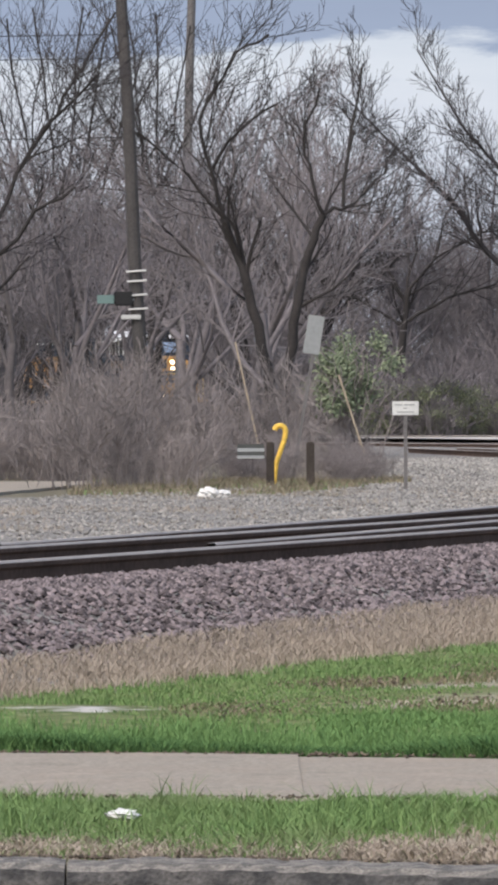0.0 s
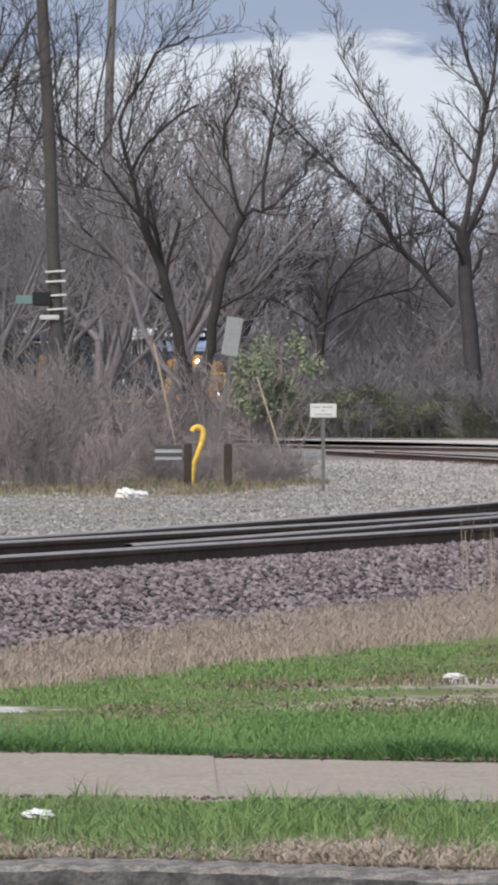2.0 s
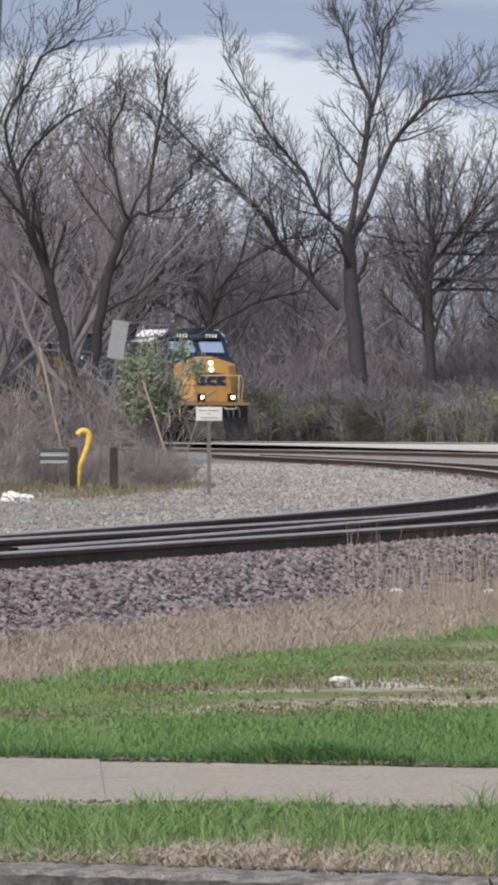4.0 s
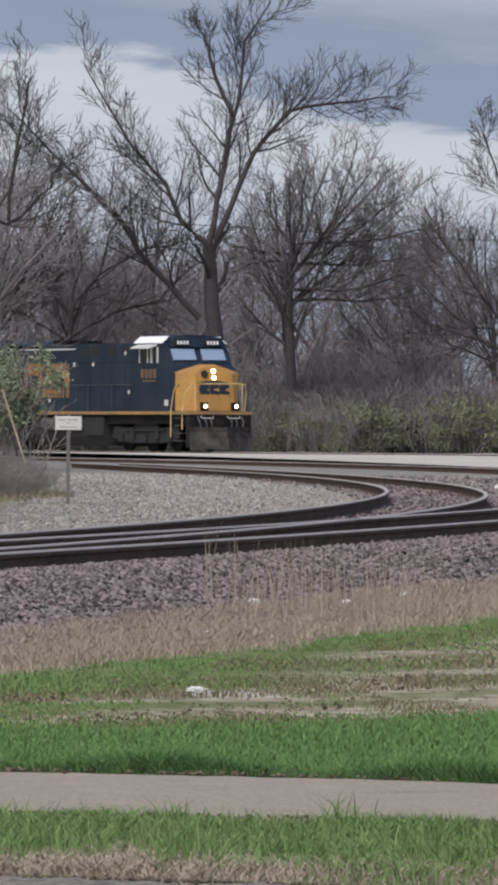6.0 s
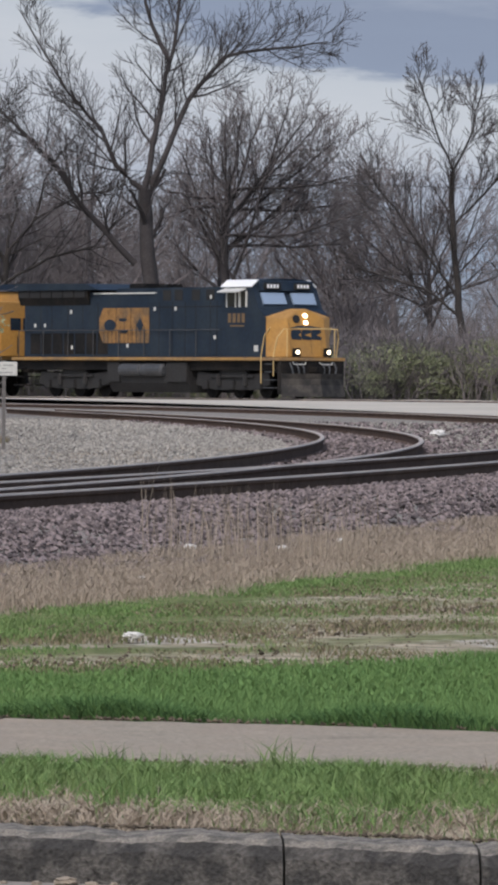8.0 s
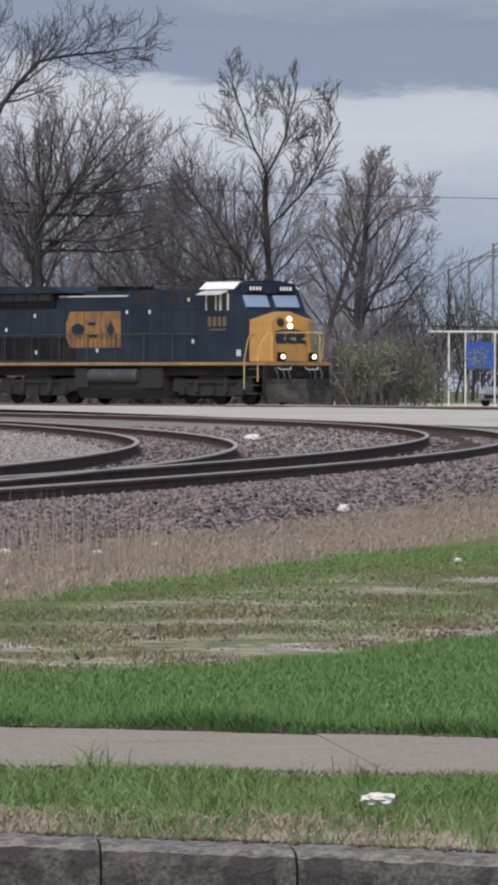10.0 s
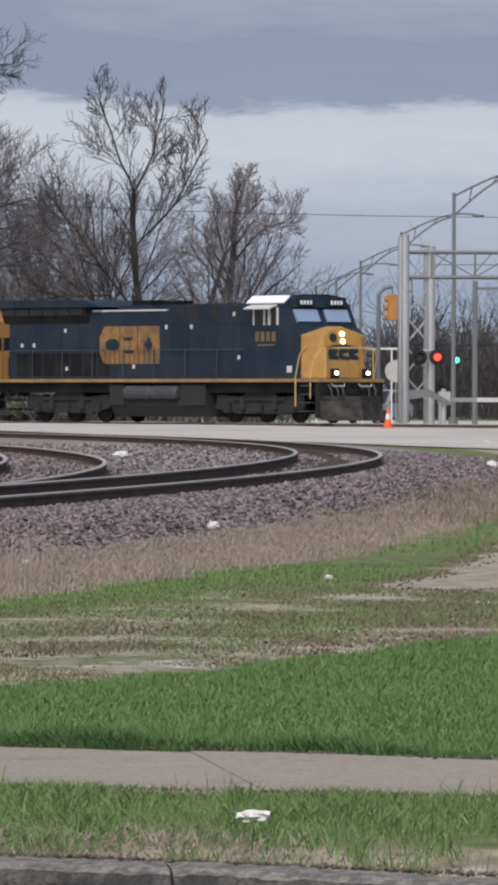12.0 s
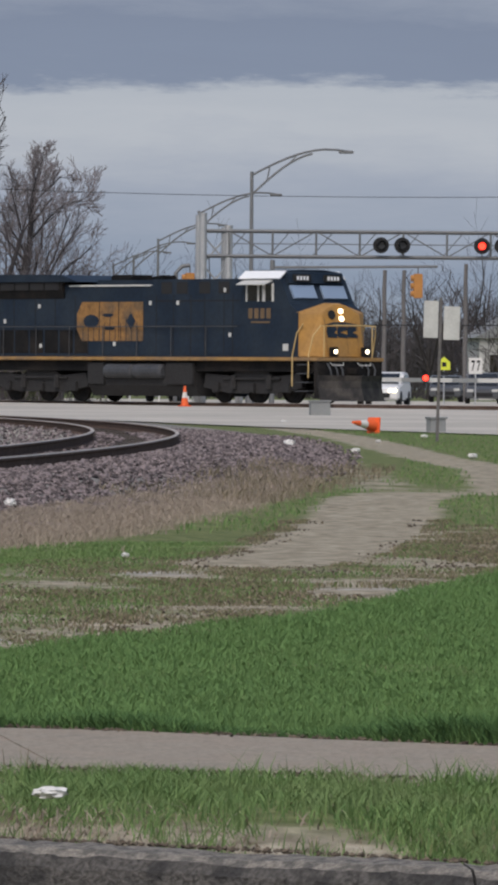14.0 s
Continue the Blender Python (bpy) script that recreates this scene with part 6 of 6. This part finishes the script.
for px in (-1.3, -0.55, 0.78, 2.1):
    bm = bmesh.new()
    rod(bm, (px, 0, 0), (px, 0, 3.4), 0.04, n=6)
    part("post", bm, PAPER, panel)
bm = bmesh.new()
rod(bm, (-2.2, 0, 3.42), (2.6, 0, 3.42), 0.045, n=6)
part("rail", bm, PAPER, panel)
far_light = base("traffic_light", pose(52.9, 416.7, 0.6), "distant traffic light showing green", "traffic light", "traffic lights")
bm = bmesh.new()
rod(bm, (0, 0, 0), (0, 0, 3.9), 0.06, n=6)
box(bm, -0.18, 0.18, -0.1, 0.1, 3.1, 4.1, 0.03)
part("housing", bm, DARK, far_light)
bm = bmesh.new()
rod(bm, (0, -0.1, 3.5), (0, -0.14, 3.5), 0.16, n=14)
part("lens", bm, GREEN_LIGHT, far_light, "lit green lens")
house = base("house", pose(77.6, 478, 0.6), "pale clapboard house with a grey roof beyond the road", "house")
bm = bmesh.new()
box(bm, -1.9, 5, 0, 6, -0.1, 4.2)
part("wall", bm, PALE, house)
bm = bmesh.new()
prism(bm, ((-2.3, 4.1), (1.5, 6.2), (5.4, 4.1)), "y", -0.3, 6.3)
part("roof", bm, GREY_BOX, house)
for wx in (-1.2, 0.6):
    bm = bmesh.new()
    box(bm, wx, wx + 0.9, -0.04, 0.02, 1.6, 3.0, 0.01)
    part("window", bm, DARK_GLASS, house)


# ---- wires ----
def wire(a, b, sag, r, label):
    bm = bmesh.new()
    a, b = Vector(a), Vector(b)
    pts = [a.lerp(b, i / 16) - Vector((0, 0, sag * 4 * (i / 16) * (1 - i / 16))) for i in range(17)]
    bend(bm, pts, r, 4)
    w = part("overhead_wire", bm, DARK, None, label)
    tagged(w, category="wire", group="overhead wires")


wire((10, 301, 10.2), (75, 296, 10.4), 1.1, 0.012, "thin dark overhead wire across the road")
wire((20, 420, 5.6), (90, 400, 5.4), 0.6, 0.03, "dark overhead cable beyond the crossing")
for z0 in (10.6, 11.2, 8.6):
    wire((-18, 186, z0 + 0.3), (-3.0, 185, z0), 0.15, 0.012, "thin wire to the utility pole")
    wire((-3.0, 185, z0), (-2.4, 280, z0 + 2.5), 0.5, 0.012, "thin wire between the utility poles")

# ---- things beside the thicket ----
build_utility_pole(pose(-2.6, 185, 0.5), 14.5, 0.17, "grey weathered utility pole with white brackets in the thicket", True, (-0.68, 0))
build_utility_pole(pose(-2.72, 280, 0.7), 20.0, 0.19, "tall pale utility pole behind the trees", False, (0.75, 0))
street = base("street_name_sign", pose(-3.45, 184.8, 4.5), "faded green street name sign on a pole bracket", "street sign")
bm = bmesh.new()
box(bm, -0.35, 0.38, -0.02, 0.02, -0.1, 0.12, 0.005)
part("plate", bm, SIGN_GREEN, street)
bm = bmesh.new()
rod(bm, (0.38, 0.01, 0), (0.75, 0.1, 0), 0.02, n=6)
part("bracket", bm, STEEL, street)

notice = build_post_sign("notice_sign", pose(2.38, 111.3, ground_z(2.38, 111.3)), "small white notice sign with dark bars on a thin rusty post", "notice sign", 1.35, ((-0.2, 0.2, 1.12, 1.33),), (POLE, PALE))
bm = bmesh.new()
for z0, x0, x1 in ((1.27, -0.16, -0.05), (1.27, -0.02, 0.14), (1.22, -0.03, 0.03), (1.16, -0.13, 0.13)):
    box(bm, x0, x1, -0.042, -0.037, z0, z0 + 0.014)
part("bars", bm, GREY_BOX, notice)
leaning = build_post_sign("road_sign", pose(0.74, 125.0, 0.38, 0, 9.5, 0), "grey sign back on a leaning steel post", "road sign", 2.85, ((-0.18, 0.1, 2.2, 2.86),), (POLE, GREY_BOX))
STAKE = material("stake_wood", (0.33, 0.27, 0.2), 0.9, var=0.3, scale=4, fine=30)
bm = bmesh.new()
prism(bm, ((-10, 80), (-4.7, 90), (-4.1, 97), (-2.3, 121.5), (-2.4, 123), (-5, 124.5), (-10, 125)), "z", 0.3, 0.42)
tagged(part("side_lane", bm, CONCRETE, None, "pale concrete lane end beside the thicket"), "pale concrete lane end beside the thicket", "road", kind="structure")
for sx, sy, tx, tz in ((0.33, 125, -0.55, 2.42), (2.16, 125, -0.62, 1.85)):
    bm = bmesh.new()
    rod(bm, (0, 0, -0.1), (tx, 0, tz), 0.018, n=6)
    st = part("stake", bm, STAKE, None, "thin pale leaning stake in the dry brush")
    st.matrix_basis = pose(sx, sy, 0.35)
    tagged(st, category="stake", group="leaning stakes")
hook = base("marker_pipe", pose(0.39, 118.0, 0.38), "bent yellow pipe marker with a hooked top", "marker pipe")
bm = bmesh.new()
pts = [(0.0, 0, -0.1), (0.05, 0, 0.35), (0.19, 0, 0.75)]
for i in range(9):
    a = radians(-10 + 22 * i)
    pts.append((0.115 + 0.09 * math.cos(a), 0, 0.87 + 0.09 * math.sin(a)))
bend(bm, pts[2:], 0.045, 10)
part("hook", bm, HOOK_YELLOW, hook)
bm = bmesh.new()
bend(bm, pts[:3], 0.04, 10)
part("pipe", bm, HOOK_YELLOW, hook)
guard = base("guard_rail", pose(0.5, 117.2, 0.4), "rusted grey guard rail on short dark posts", "guard rail")
bm = bmesh.new()
prism(bm, ((-0.03, 0.42), (0.03, 0.47), (-0.03, 0.53), (0.03, 0.59), (-0.03, 0.65), (-0.06, 0.65), (0.0, 0.59), (-0.06, 0.53), (0.0, 0.47), (-0.06, 0.42)), "x", -0.68, -0.25)
part("rail", bm, GREY_BOX, guard)
for gx in (-0.22, 0.42):
    bm = bmesh.new()
    box(bm, gx, gx + 0.13, -0.08, 0.08, -0.1, 0.68, 0.015)
    part("post", bm, TIE, guard)


# ---- litter ----
def litter(x, y, w, h, label, lift=0.0, mat=PAPER):
    rng = random.Random(int(x * 100 + y))
    b = bmesh.new()
    bmesh.ops.create_icosphere(b, subdivisions=3, radius=1)
    for v in b.verts:
        k = 1 + 0.55 * noise.noise(v.co * 3.1 + Vector((x, y, 0)))
        v.co = Vector((v.co.x * w / 2 * k, v.co.y * w / 2.4 * k, v.co.z * h / 2 * k))
    ob = part("litter", b, mat, None, label)
    ob.matrix_basis = pose(x, y, ground_z(x, y) + h * 0.4 + lift, 0, 0, rng.uniform(0, 360))
    tagged(ob, category="litter", group="litter")


litter(-0.43, 24.85, 0.13, 0.035, "crumpled white paper on the verge grass", 0.06)
litter(2.32, 23.6, 0.11, 0.038, "crumpled white paper on the verge grass", 0.06)
for lx, ly, lw in ((0.69, 22.6, 0.075), (0.6, 22.63, 0.035), (0.77, 22.58, 0.04), (0.5, 22.68, 0.025), (0.84, 22.6, 0.03)):
    litter(lx, ly, lw, lw * 0.4, "small pale scrap in the gutter", 0.05, CONCRETE)
litter(1.45, 36.86, 0.1, 0.03, "white crumpled scrap on bare earth", 0.02)
litter(-0.56, 100.1, 0.26, 0.16, "white plastic scraps on gravel", 0.0)
litter(-0.36, 100.4, 0.2, 0.12, "white plastic scraps on gravel", 0.0)
for lx, ly, lw in ((6.19, 66.4, 0.13), (3.67, 54.4, 0.08), (16.97, 128.7, 0.22), (5.54, 50.8, 0.06), (10.17, 135.1, 0.2), (24.37, 185.8, 0.16), (18.48, 117.4, 0.16), (2.36, 50.2, 0.09),
                   (11.3, 140, 0.28), (11.9, 147, 0.2), (3.1, 52.0, 0.09), (1.8, 44.5, 0.06), (22.6, 150, 0.14), (17.5, 124, 0.16), (20.2, 140, 0.12)):
    litter(lx, ly, lw, lw * 0.5, "white scrap lying on stones and dry grass", 0.02)

# ---- movement of the train ----
TRAIN_WAY = (  # seconds, place of the front plate, turn
    (0.0, -2.78, 323.89, -64.97), (0.5, -1.65, 321.62, -64.73), (1.0, -0.46, 319.33, -64.50), (1.5, 0.73, 317.04, -64.26), (2.0, 1.95, 314.73, -64.02),
    (3.0, 4.57, 310.08, -63.54), (4.0, 7.26, 305.38, -63.06), (4.5, 8.63, 303.01, -62.83), (5.0, 10.00, 300.63, -62.59), (5.5, 11.45, 298.23, -62.35),
    (6.0, 12.85, 295.82, -62.11), (6.5, 14.28, 293.39, -61.87), (7.0, 15.73, 290.95, -61.63), (7.5, 17.16, 288.50, -61.39), (8.0, 18.60, 286.02, -61.16),
    (8.5, 20.04, 283.54, -60.92), (9.0, 21.50, 281.03, -60.68), (10.0, 24.46, 275.97, -60.20), (11.0, 27.42, 270.85, -59.72), (11.5, 28.93, 268.25, -59.49),
    (12.0, 30.38, 265.65, -59.25), (12.5, 31.84, 263.02, -59.01), (13.0, 33.41, 260.37, -58.77), (13.5, 34.88, 257.71, -58.53), (14.0, 36.35, 255.02, -58.29))
RAIL_TOP = 0.80


def motions():
    lead, trail = [], []
    for t, x, y, turn in TRAIN_WAY:
        lead.append((t, pose(x, y, RAIL_TOP, 0, 0, turn)))
        a = radians(turn)
        trail.append((t, pose(x - 44.6 * math.cos(a), y - 44.6 * math.sin(a), RAIL_TOP, 0, 0, turn + 179.6)))
    walk(LEAD, lead)
    walk(TRAIL, trail)
    for axle in LEAD_AXLES + TRAIL_AXLES:
        x, way = axle.location.x, 1 if axle in LEAD_AXLES else -1
        rows = []
        for k in range(113):
            t = min(14.0, k * 0.125)
            rows.append((t, pose(x, 0, 0.533, 0, way * math.degrees(5.4 * t / 0.533), 0)))
        walk(axle, rows)


motions()
